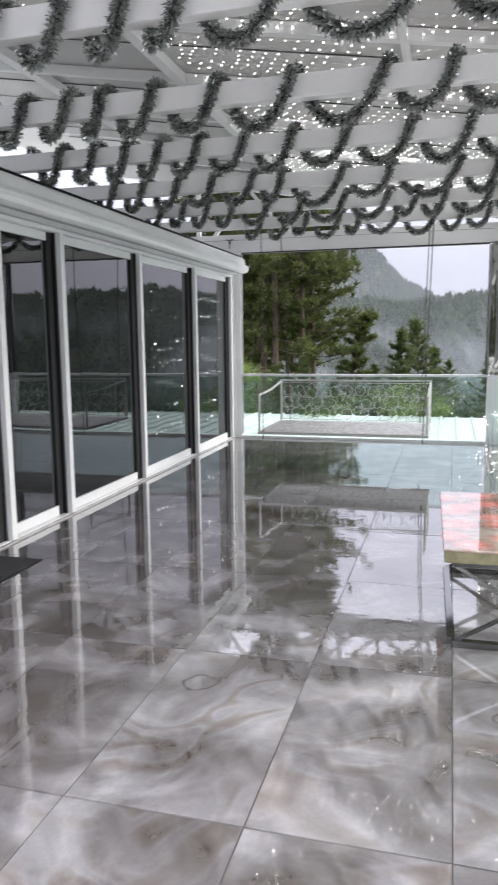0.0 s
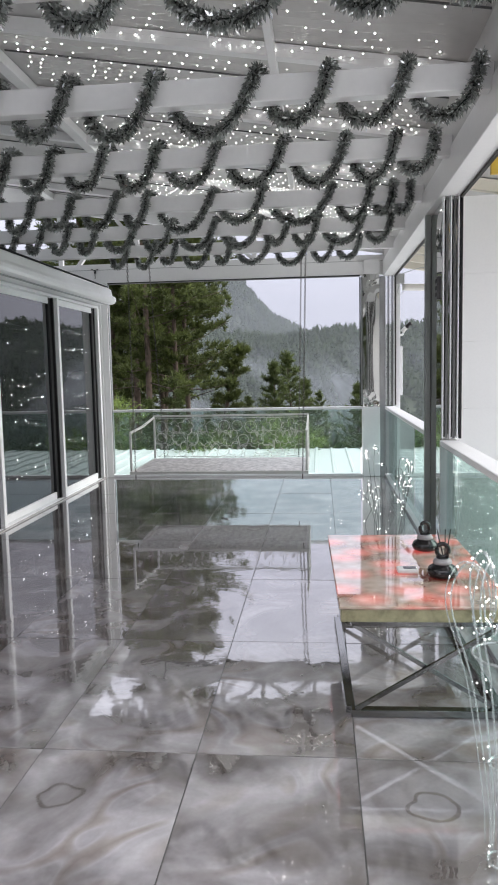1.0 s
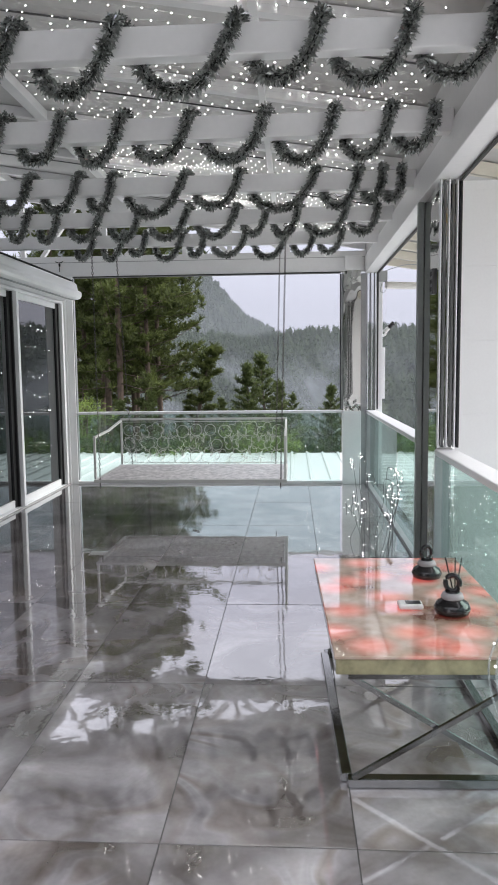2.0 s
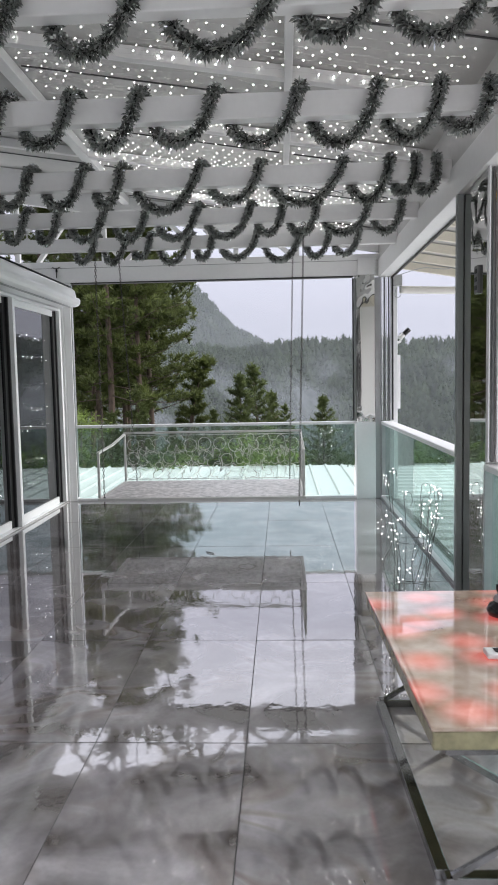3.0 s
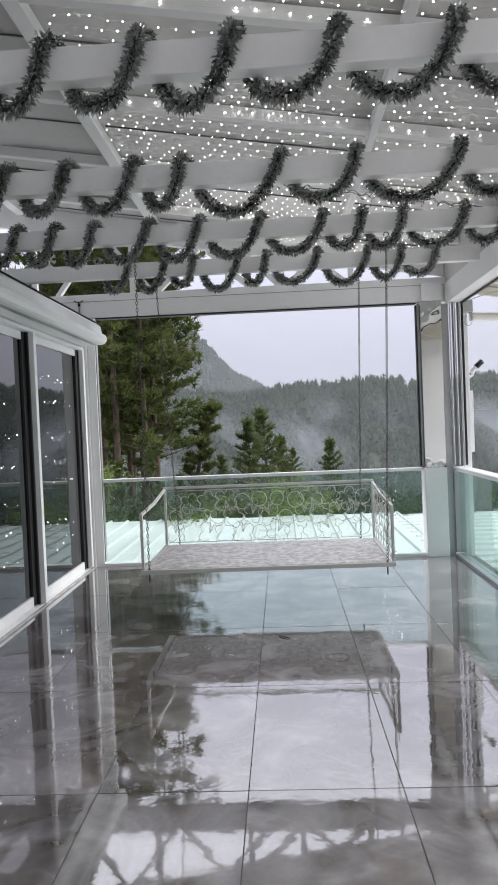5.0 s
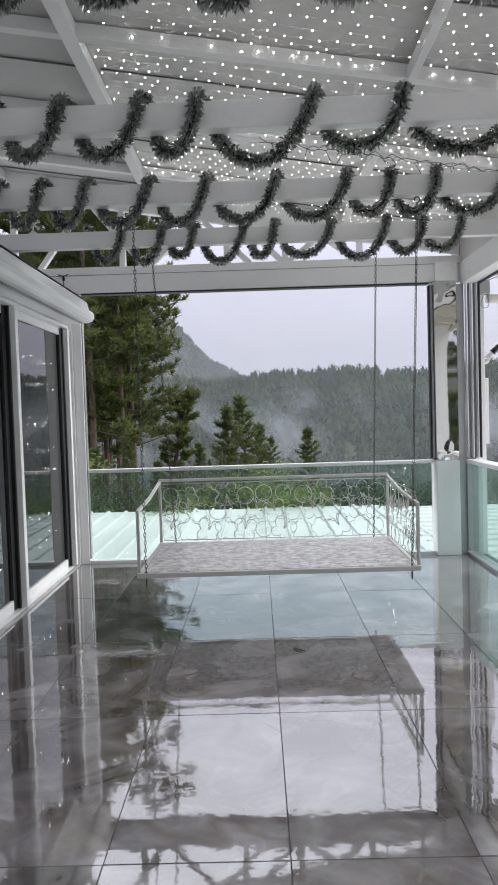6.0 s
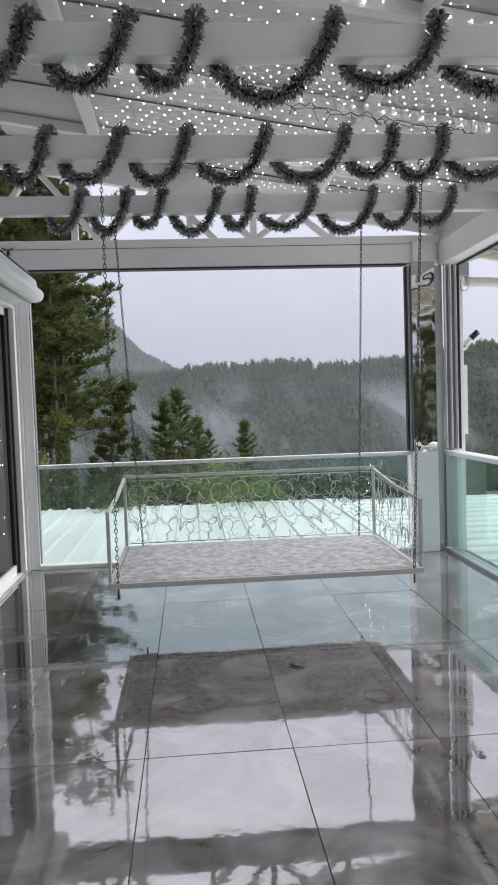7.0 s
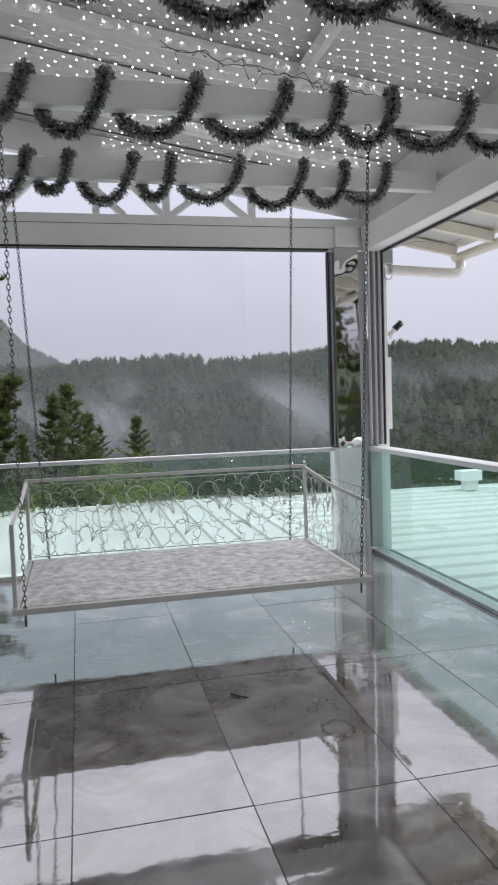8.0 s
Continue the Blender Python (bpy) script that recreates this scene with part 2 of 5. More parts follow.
TILE_IOR = 2.1
M_TILE = tile_material()
M_GROUT = mat("dark_grout", (0.06, 0.058, 0.055), 0.6)
M_BEAM = mat("white_painted_steel", (0.8, 0.8, 0.795), 0.38, var=0.05, scale=1.2, fine=30, bump=0.03)
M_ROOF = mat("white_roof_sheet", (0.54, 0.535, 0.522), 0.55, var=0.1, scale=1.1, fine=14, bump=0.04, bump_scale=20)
M_SEAM = mat("dark_sealant_seam", (0.09, 0.09, 0.09), 0.6)
M_ALU = mat("white_aluminium", (0.88, 0.885, 0.89), 0.32, var=0.04, scale=2.0, fine=40, bump=0.02)
M_GREY = mat("grey_aluminium_track", (0.42, 0.43, 0.44), 0.35, metal=0.6, var=0.1)
M_TRACK = mat("dark_grey_window_track", (0.15, 0.15, 0.15), 0.35, metal=0.5, var=0.1)
M_POST = mat("grey_green_steel", (0.3, 0.325, 0.315), 0.4, metal=0.4, var=0.12)
M_GASKET = mat("black_rubber_gasket", (0.012, 0.012, 0.013), 0.5)
M_DARKGLASS = glass("tinted_door_glass", (0.06, 0.07, 0.075), 0.5, (0.012, 0.014, 0.016), 0.16, 0.0, 0.03)
M_RAILGLASS = glass("green_railing_glass", (0.85, 0.93, 0.908), 0.04, (0.6, 0.76, 0.71), 0.03)
M_SIDEGLASS = glass("green_side_glass", (0.78, 0.912, 0.878), 0.045, (0.55, 0.76, 0.7), 0.03)
M_MIRROR = mat("polished_steel_wrap", (0.62, 0.62, 0.61), 0.03, metal=1.0, var=0.04, scale=1.5, bump=0.02, bump_scale=5.0, rough_var=0.02)
# dark grey stands in for the gloom of the unlit room
M_UNLIT_ROOM = mat("wall_darkened_as_unlit_room", (0.1, 0.1, 0.105), 0.8)
M_PLINTH = mat("pale_marble_strip", (0.5, 0.48, 0.47), 0.2, var=0.2, scale=6, fine=40)
M_STAIN = glass("puddle_mark", (0.92, 0.9, 0.88), 0.2, (0.12, 0.11, 0.105), 0.05)
M_MAT = mat("charcoal_doormat", (0.03, 0.03, 0.032), 0.95, var=0.3, scale=8, fine=200, bump=0.6, bump_scale=300)
M_TINSEL = mat("dark_green_silver_tinsel", (0.035, 0.042, 0.036), 0.28, metal=0.5, var=0.5, scale=9, island=0.8, alt=(0.34, 0.36, 0.34), bump=0)
M_CORE = mat("garland_core", (0.012, 0.015, 0.013), 0.7)
M_GLINT = mat("silver_tinsel", (0.75, 0.76, 0.77), 0.18, metal=1.0, bump=0)
M_BULB = mat("lit_fairy_bulb", (1.0, 0.98, 0.97), 0.3, emit=20.0, bump=0)
M_WIRE = mat("clear_light_cable", (0.55, 0.55, 0.55), 0.3)
M_TUBE = glass("clear_plastic_tube", (0.9, 0.92, 0.92), 0.2, (0.62, 0.64, 0.64), 0.14)
M_REED = mat("grey_wire", (0.13, 0.135, 0.135), 0.35, metal=0.4)
M_DARKWIRE = mat("dark_cable", (0.03, 0.03, 0.03), 0.5)
M_SWING = mat("white_swing_tube", (0.66, 0.66, 0.64), 0.35, var=0.06, scale=4)
M_SEAT = mat("pale_veined_seat_board", (0.7, 0.67, 0.675), 0.35, var=0.6, scale=20, fine=45, alt=(0.92, 0.89, 0.895), bump=0.05)
M_CHAIN = mat("dark_steel_chain", (0.09, 0.085, 0.08), 0.35, metal=0.85, var=0.3, scale=30)
M_CHROME = mat("chrome_table_leg", (0.27, 0.27, 0.27), 0.1, metal=1.0, var=0.04, bump=0.02)
M_TOP = mat("cream_marbled_table_top", (0.3, 0.255, 0.16), 0.05, var=0.4, scale=3.6, fine=14, alt=(0.62, 0.59, 0.5), bump=0.0, rough_var=0.03)
M_TOP.node_tree.nodes["Principled BSDF"].inputs["Coat Weight"].default_value = 1.0
M_TOP.node_tree.nodes["Principled BSDF"].inputs["Coat IOR"].default_value = 1.9
M_TOP.node_tree.nodes["Principled BSDF"].inputs["Coat Roughness"].default_value = 0.01
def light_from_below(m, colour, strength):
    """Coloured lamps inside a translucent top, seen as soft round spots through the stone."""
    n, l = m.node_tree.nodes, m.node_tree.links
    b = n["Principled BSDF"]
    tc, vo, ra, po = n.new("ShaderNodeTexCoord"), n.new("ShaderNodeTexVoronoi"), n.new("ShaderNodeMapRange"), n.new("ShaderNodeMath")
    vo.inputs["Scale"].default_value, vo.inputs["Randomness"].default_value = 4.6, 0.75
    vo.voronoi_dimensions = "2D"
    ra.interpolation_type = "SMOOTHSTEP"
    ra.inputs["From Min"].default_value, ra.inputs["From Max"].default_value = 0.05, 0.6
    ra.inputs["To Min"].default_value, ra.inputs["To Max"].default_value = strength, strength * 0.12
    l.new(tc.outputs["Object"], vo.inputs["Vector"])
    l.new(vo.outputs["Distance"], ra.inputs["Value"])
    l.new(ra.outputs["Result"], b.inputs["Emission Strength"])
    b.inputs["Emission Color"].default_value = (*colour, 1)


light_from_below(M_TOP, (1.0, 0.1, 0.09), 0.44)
M_TOPEDGE = mat("olive_marbled_table_edge", (0.28, 0.25, 0.15), 0.15, var=0.35, scale=12, fine=50)
M_BLACK = mat("black_glazed_ceramic", (0.012, 0.011, 0.012), 0.15, bump=0.02)
M_BAND = mat("pale_ribbon", (0.34, 0.33, 0.34), 0.6)
M_CARD = mat("white_plastic", (0.75, 0.75, 0.74), 0.4)
M_SHEET = mat("white_roofing_sheet", (0.5, 0.5, 0.488), 0.3, var=0.1, scale=0.7, fine=6, bump=0.03, bump_scale=6)
M_CLAD = mat("white_wall_panel", (0.8, 0.8, 0.79), 0.5, var=0.04, scale=1.0)
M_YELLOW = mat("yellow_panel", (0.62, 0.42, 0.06), 0.5)
M_CREAM = mat("cream_painted_timber", (0.7, 0.66, 0.56), 0.5, var=0.08)
M_PIPE = mat("white_plastic_pipe", (0.72, 0.7, 0.66), 0.35, var=0.06)
M_BARK = mat("pine_bark", (0.085, 0.06, 0.045), 0.9, var=0.4, scale=4, fine=25, bump=0.6, bump_scale=18)
M_NEEDLE = leaf("pine_needles", (0.024, 0.036, 0.012), (0.11, 0.135, 0.038), 0.7, 3, 0.4)
M_NEEDLE2 = leaf("young_pine_needles", (0.024, 0.04, 0.014), (0.11, 0.14, 0.045), 0.5, 3, 0.4)
M_SHRUB = leaf("bright_shrub_leaves", (0.045, 0.08, 0.02), (0.16, 0.22, 0.045), 0.8, 4, 0.4)
M_SHRUB_DARK = leaf("dull_shrub_leaves", (0.016, 0.028, 0.012), (0.045, 0.068, 0.024), 0.8, 4, 0.4)
M_FOREST = leaf("far_forest", (0.014, 0.03, 0.012), (0.045, 0.07, 0.027), 0.03, 0.14, 0.08)
M_GROUND = mat("forest_floor", (0.016, 0.026, 0.01), 0.95, var=0.4, scale=0.03, fine=0.8, alt=(0.035, 0.05, 0.02), bump=0.4, bump_scale=0.6)


# ---- small builders ----
def part(name, bm, material, parent=None, label=""):
    """Links a bmesh as one mesh object, under a thing or a part."""
    me = bpy.data.meshes.new(name)
    bm.to_mesh(me)
    bm.free()
    return meshed(name, me, material, parent, label)


def meshed(name, me, material, parent=None, label=""):
    if not me.materials:
        me.materials.append(material)
    ob = new(name, me)
    ob.parent = parent
    return tagged(ob, label)


def raw(name, verts, faces, material, parent=None, label=""):
    me = bpy.data.meshes.new(name)
    me.from_pydata(verts, [], faces)
    me.update()
    return meshed(name, me, material, parent, label)


def anchor(name, x, y, z, label="", category="", group="", kind=""):
    ob = new(name)
    ob.empty_display_size = 0.1
    ob.location = (x, y, z)
    return tagged(ob, label, category, group, kind)


def box(bm, a, b, bevel=0.0):
    """Adds a box between two corners, its edges rounded."""
    a, b = Vector(a), Vector(b)
    r = bmesh.ops.create_cube(bm, size=1.0)
    bmesh.ops.scale(bm, vec=b - a, verts=r["verts"])
    bmesh.ops.translate(bm, vec=(a + b) / 2, verts=r["verts"])
    if bevel:
        edges = list({e for v in r["verts"] for e in v.link_edges})
        bmesh.ops.bevel(bm, geom=edges, offset=bevel, segments=2, affect="EDGES", profile=0.5)
    return bm


def boxed(a, b, bevel=0.004):
    return box(bmesh.new(), a, b, bevel)


def tube(bm, pts, r, sides=8, closed=False, square=False):
    """Adds a tube of radius r (a number or one for each point) along points."""
    pts = [Vector(p) for p in pts]
    n = len(pts)
    rs = r if isinstance(r, (list, tuple)) else [r] * n
    rings = []
    up = Vector((0.12, 0.07, 1)).normalized()
    for i, p in enumerate(pts):
        if closed:
            d = pts[(i + 1) % n] - pts[i - 1]
        else:
            d = pts[min(i + 1, n - 1)] - pts[max(i - 1, 0)]
        d.normalize()
        side = d.cross(up if abs(d.dot(up)) < 0.95 else Vector((1, 0, 0))).normalized()
        other = side.cross(d)
        turn = math.pi / 4 if square else 0
        rings.append([bm.verts.new(p + float(rs[i]) * (math.cos(turn + 2 * math.pi * k / sides) * side + math.sin(turn + 2 * math.pi * k / sides) * other)) for k in range(sides)])
    for i in range(n if closed else n - 1):
        a, b = rings[i], rings[(i + 1) % n]
        for k in range(sides):
            f = bm.faces.new((a[k], a[(k + 1) % sides], b[(k + 1) % sides], b[k]))
            f.smooth = not square
    if not closed:
        bm.faces.new(rings[0][::-1])
        bm.faces.new(rings[-1])
    return bm


def bar(a, b, r, sides=8):
    return tube(bmesh.new(), (a, b), r, sides)


def lathe(profile, sides=24):
    """A turned shape from (radius, height) pairs."""
    bm = bmesh.new()
    rings = [[bm.verts.new((r * math.cos(2 * math.pi * k / sides), r * math.sin(2 * math.pi * k / sides), z)) for k in range(sides)] for r, z in profile]
    for a, b in zip(rings, rings[1:]):
        for k in range(sides):
            bm.faces.new((a[k], a[(k + 1) % sides], b[(k + 1) % sides], b[k])).smooth = True
    bm.faces.new(rings[0][::-1])
    bm.faces.new(rings[-1])
    return bm


def glide(pts, steps):
    """Points along a smooth curve through the given ones."""
    pts = [Vector(p) for p in pts]
    out = []
    for i in range(len(pts) - 1):
        p0, p1, p2, p3 = pts[max(i - 1, 0)], pts[i], pts[i + 1], pts[min(i + 2, len(pts) - 1)]
        for s in range(steps):
            t = s / steps
            out.append(0.5 * (2 * p1 + (p2 - p0) * t + (2 * p0 - 5 * p1 + 4 * p2 - p3) * t * t + (3 * p1 - p0 - 3 * p2 + p3) * t ** 3))
    out.append(pts[-1])
    return out


# ---- the plan, in metres ----
X_DOORS, X_RIGHT, Y_FRONT, Y_BACK = -2.79, 1.14, 11.02, -3.0
RAIL_Z, HEAD_Z = 0.95, 2.70
Y_ROOF = 2.3  # the roof begins here; behind it the terrace is open to the sky
BEAMS_Y = (2.46, 3.65, 4.83, 5.96, 7.25, 8.45, 9.61)
BEAM_LOW, BEAM_TOP = 2.835, 2.965


RAFTERS_Y = (3.13, 4.33, 5.53, 6.73, 7.93, 9.13, 10.33)


def roof_z(x):
    """The underside of the roof sheets over the terrace."""
    return 3.42 - 0.16 * x


def eave_z(x):
    """The lower sheets of the eaves beyond the side openings."""
    return 2.985 + 0.173 * (0.84 - x)


# ---- structure: ceiling, beams ----
def sheet_roof(name, x0, x1, height, label):
    bm = bmesh.new()
    y0, y1 = Y_ROOF, Y_FRONT + 0.35
    low = [bm.verts.new((x, y, height(x))) for x, y in ((x0, y0), (x1, y0), (x1, y1), (x0, y1))]
    top = [bm.verts.new(v.co + Vector((0, 0, 0.06))) for v in low]
    bm.faces.new(low[::-1])
    bm.faces.new(top)
    for i in range(4):
        bm.faces.new((low[i], low[(i + 1) % 4], top[(i + 1) % 4], top[i]))
    return tagged(part(name, bm, M_ROOF), label, "ceiling", kind="structure")


def sloped(x0, x1, y0, y1, high, low):
    """A bar that follows the roof, between two depths under the sheets."""
    bm = bmesh.new()
    v = [bm.verts.new((x, y, roof_z(x) - d)) for d in (high, low) for x, y in ((x0, y0), (x1, y0), (x1, y1), (x0, y1))]
    for f in ((0, 1, 2, 3), (7, 6, 5, 4), (0, 4, 5, 1), (2, 6, 7, 3), (1, 5, 6, 2), (3, 7, 4, 0)):
        bm.faces.new([v[k] for k in f])
    return bm


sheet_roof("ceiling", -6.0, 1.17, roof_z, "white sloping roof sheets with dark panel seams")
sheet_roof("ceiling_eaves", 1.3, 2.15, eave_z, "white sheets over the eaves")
for y in RAFTERS_Y:
    tagged(part("roof_rafter", sloped(-4.6, 1.12, y - 0.035, y + 0.035, 0.008, 0.085), M_BEAM), "white sloping rafter under the roof sheets", "rafter", "roof rafters", "structure")
    bm = bmesh.new()  # the sealed seam between two sheets, stopped at the purlins
    for x0, x1 in ((-4.6, -2.0), (-1.86, -0.06), (0.06, 1.12)):
        v = [bm.verts.new((x, y + 0.52 + o, roof_z(x) - 0.005 - d)) for d in (0.0, 0.009) for x, o in ((x0, -0.005), (x1, -0.005), (x1, 0.005), (x0, 0.005))]
        for f in ((0, 1, 2, 3), (7, 6, 5, 4), (0, 4, 5, 1), (2, 6, 7, 3), (1, 5, 6, 2), (3, 7, 4, 0)):
            bm.faces.new([v[k] for k in f])
    tagged(part("trim", bm, M_SEAM), "dark sealed seam between roof sheets", "seam", "roof seams", "structure")
for x, w in ((-3.4, 0.05), (-1.93, 0.045), (0.0, 0.024)):  # purlins along the roof
    bm = boxed((x - w, Y_ROOF + 0.03, roof_z(x) - 0.095), (x + w, Y_FRONT + 0.3, roof_z(x) - 0.015))
    tagged(part("roof_purlin", bm, M_BEAM), "white steel purlin under the roof sheets", "purlin", "roof purlins", "structure")
bm = boxed((1.125, Y_ROOF, 2.897), (1.2, Y_FRONT + 0.3, roof_z(1.2) - 0.004), 0)
tagged(part("wall_infill", bm, M_ROOF), "plain pale infill between side beam and roof", "wall", kind="structure")
for y in BEAMS_Y:
    bm = boxed((-5.9, y - 0.04, BEAM_LOW), (1.123, y + 0.04, BEAM_TOP), 0.006)
    tagged(part("ceiling_beam", bm, M_BEAM), "white painted steel cross beam wound with tinsel", "beam", "cross beams", "structure")

# ---- structure: floor ----
bm = boxed((-6.2, Y_BACK - 0.8, -0.25), (X_RIGHT + 0.2, Y_FRONT + 0.12, -0.003), 0)
floor = tagged(part("floor", bm, M_GROUT), "wet polished grey marbled floor tiles", "floor", kind="structure")
TX, TY = 0.625, 1.182
tile_bm = box(bmesh.new(), (0.002, 0.003, -0.012), (TX - 0.002, TY - 0.003, 0.0), 0)
bmesh.ops.bevel(tile_bm, geom=[e for e in tile_bm.edges if all(v.co.z > -0.006 for v in e.verts)], offset=0.0003, segments=1, affect="EDGES")
tile_me = bpy.data.meshes.new("tile")
tile_bm.to_mesh(tile_me)
tile_bm.free()
tile_me.materials.append(M_TILE)


def lay_tiles():
    rng = random.Random(5)
    for i in range(-6, 2):
        for j in range(-8, 5):
            x, y = 0.39 + i * TX, 6.06 + j * TY
            ob = meshed("tile", tile_me, M_TILE, floor)
            ob.location = (x, y, 0.0)
            ob.scale = (min(1.0, (X_RIGHT + 0.1 - x) / TX), min(1.0, (Y_FRONT + 0.05 - y) / TY), 1.0)
            ob.rotation_euler = (rng.gauss(0, 0.0006), rng.gauss(0, 0.0006), 0)


# ---- structure: front opening with sliding glass ----
FRONT_X0, FRONT_X1 = -2.64, 0.81
bm = boxed((-4.4, Y_FRONT - 0.06, HEAD_Z + 0.012), (X_RIGHT + 0.12, Y_FRONT + 0.1, 2.965), 0.006)
tagged(part("header_beam", bm, M_BEAM), "white box beam over the wide front opening", "beam", kind="structure")
bm = boxed((-4.4, Y_FRONT - 0.064, 2.885), (X_RIGHT, Y_FRONT - 0.0605, 2.889), 0)
tagged(part("trim", bm, M_SEAM), "thin dark joint line along the front beam", "trim", kind="structure")


def front_window():
    w = anchor("window_1", 0, Y_FRONT, 0, "white framed front opening, upper glass lowered behind the railing glass", "window", kind="structure")
    def add(name, a, b, m, bevel=0.003, label=""):
        return part(name, boxed(Vector(a) - Vector((0, Y_FRONT, 0)), Vector(b) - Vector((0, Y_FRONT, 0)), bevel), m, w, label)
    y = Y_FRONT
    add("head_track", (FRONT_X0, y - 0.05, HEAD_Z - 0.004), (FRONT_X1, y + 0.05, HEAD_Z + 0.01), M_GASKET, label="black rubber head track")
    add("side_frame", (FRONT_X0 - 0.1, y - 0.05, 0.0), (FRONT_X0 - 0.015, y + 0.05, HEAD_Z), M_ALU)
    add("side_frame", (FRONT_X1 + 0.012, y - 0.05, RAIL_Z + 0.02), (FRONT_X1 + 0.03, y + 0.05, HEAD_Z - 0.014), M_GREY)
    add("side_gasket", (FRONT_X0 - 0.014, y - 0.03, 0.05), (FRONT_X0 - 0.002, y + 0.03, HEAD_Z - 0.014), M_GREY)
    add("side_gasket", (FRONT_X1 - 0.006, y - 0.03, RAIL_Z + 0.02), (FRONT_X1 + 0.006, y + 0.03, HEAD_Z - 0.014), M_GASKET)
    add("sill", (FRONT_X0 - 0.01, y - 0.055, 0.0), (FRONT_X1 + 0.02, y + 0.055, 0.035), M_ALU, label="low aluminium sill")
    add("top_rail", (FRONT_X0, y - 0.035, RAIL_Z - 0.03), (FRONT_X1 + 0.02, y + 0.035, RAIL_Z + 0.005), M_ALU, 0.008, "white handrail on the glass")
    p = add("pane", (FRONT_X0, y - 0.006, 0.036), (FRONT_X1, y + 0.004, RAIL_Z - 0.031), M_RAILGLASS, 0, "green tinted fixed glass")
    p.visible_shadow = False


front_window()
# gable bracing above the front beam, under a sloping top chord
tagged(part("gable_chord", sloped(-4.6, 1.12, Y_FRONT - 0.02, Y_FRONT + 0.06, 0.006, 0.25), M_BEAM), "white sloping top chord of the open gable", "beam", kind="structure")
for x0, x1 in ((-3.05, -2.6), (-2.0, -2.5), (-1.95, -1.5), (-0.95, -1.4), (-0.62, -0.98), (-0.58, -0.25), (0.1, -0.2)):
    z1 = roof_z(x1) - 0.255
    bm = tube(bmesh.new(), ((x0, Y_FRONT + 0.02, 2.967), (x1, Y_FRONT + 0.02, z1)), 0.035, 4, square=True)
    tagged(part("gable_brace", bm, M_BEAM), "white diagonal brace in the open gable", "brace", "gable braces", "structure")
for x in (-3.3, -2.22, -1.18, -0.6, 0.14):
    bm = boxed((x - 0.03, Y_FRONT - 0.01, 2.967), (x + 0.03, Y_FRONT + 0.05, roof_z(x) - 0.255), 0.003)
    tagged(part("gable_post", bm, M_BEAM), "white upright in the open gable", "brace", "gable posts", "structure")

# corner column wrapped in mirror-bright sheet, and the one between the side windows
def wrapped_column(x0, x1, y0, y1, z0, z1, seed):
    """A column in a mirror-bright wrap that buckles towards its foot and head."""
    nx, ny, nz = 12, 8, 90
    loop = [(x0 + (x1 - x0) * i / nx, y0, 0, -1) for i in range(nx)] + [(x1, y0 + (y1 - y0) * i / ny, 1, 0) for i in range(ny)]
    loop += [(x1 - (x1 - x0) * i / nx, y1, 0, 1) for i in range(nx)] + [(x0, y1 - (y1 - y0) * i / ny, -1, 0) for i in range(ny)]
    verts, faces = [], []
    for k in range(nz + 1):
        t = k / nz
        z = z0 + (z1 - z0) * t
        end = max(0.0, 1 - t / 0.13) ** 1.5 + max(0.0, 1 - (1 - t) / 0.2) ** 1.2
        for i, (x, y, ux, uy) in enumerate(loop):
            flat = min(abs(x - x0), abs(x - x1)) if uy else min(abs(y - y0), abs(y - y1))
            hold = min(1.0, flat / 0.03)
            d = hold * (0.0005 * noise.noise(Vector((x * 9, y * 9 + seed, z * 1.2))) + 0.007 * end * noise.noise(Vector((x * 14, y * 14 + seed, z * 10))))
            verts.append((x + ux * d, y + uy * d, z))
    n = len(loop)
    for k in range(nz):
        for i in range(n):
            a, b = k * n + i, k * n + (i + 1) % n
            faces.append((a, b, b + n, a + n))
    faces += [tuple(range(n))[::-1], tuple(range(nz * n, nz * n + n))]
    ob = raw("column", verts, faces, M_MIRROR)
    ob.data.polygons.foreach_set("use_smooth", [len(f) == 4 for f in faces])
    ob.data.set_sharp_from_angle(angle=radians(50))
    return tagged(ob, "column wrapped in rippled mirror-bright steel", "column", "mirrored columns", "structure")


wrapped_column(0.842, 1.06, Y_FRONT - 0.1, Y_FRONT + 0.12, RAIL_Z, HEAD_Z + 0.01, 2.0)
wrapped_column(1.151, 1.27, 6.44, 7.03, 0.0, HEAD_Z - 0.03, 5.0)


def switch_plate():
    """A grey outlet plate with three slots on the side of the column."""
    o = anchor("switch_plate", 1.146, 6.62, 2.07, "grey switch plate with three dark slots on the column", "switch")
    o.rotation_euler = (0, 0, -math.pi / 2)
    part("plate", boxed((-0.04, -0.012, -0.085), (0.04, 0.008, 0.085), 0.004), M_TRACK, o)
    for z in (-0.05, 0.0, 0.05):
        part("slot", boxed((-0.026, -0.0155, z - 0.014), (0.026, -0.0125, z + 0.014), 0.001), M_GASKET, o, "dark slot")


switch_plate()
tagged(part("column_base", boxed((0.836, Y_FRONT - 0.106, 0.0), (1.066, Y_FRONT + 0.126, RAIL_Z - 0.002), 0.006), M_ALU), "pale grey metal casing at the foot of the corner column", "column", kind="structure")
tagged(part("corner_filler", boxed((1.0665, Y_FRONT - 0.08, 0.0), (1.1385, Y_FRONT + 0.02, HEAD_Z - 0.02), 0.003), M_GREY), "grey metal strip between corner column and side tracks", "trim", kind="structure")
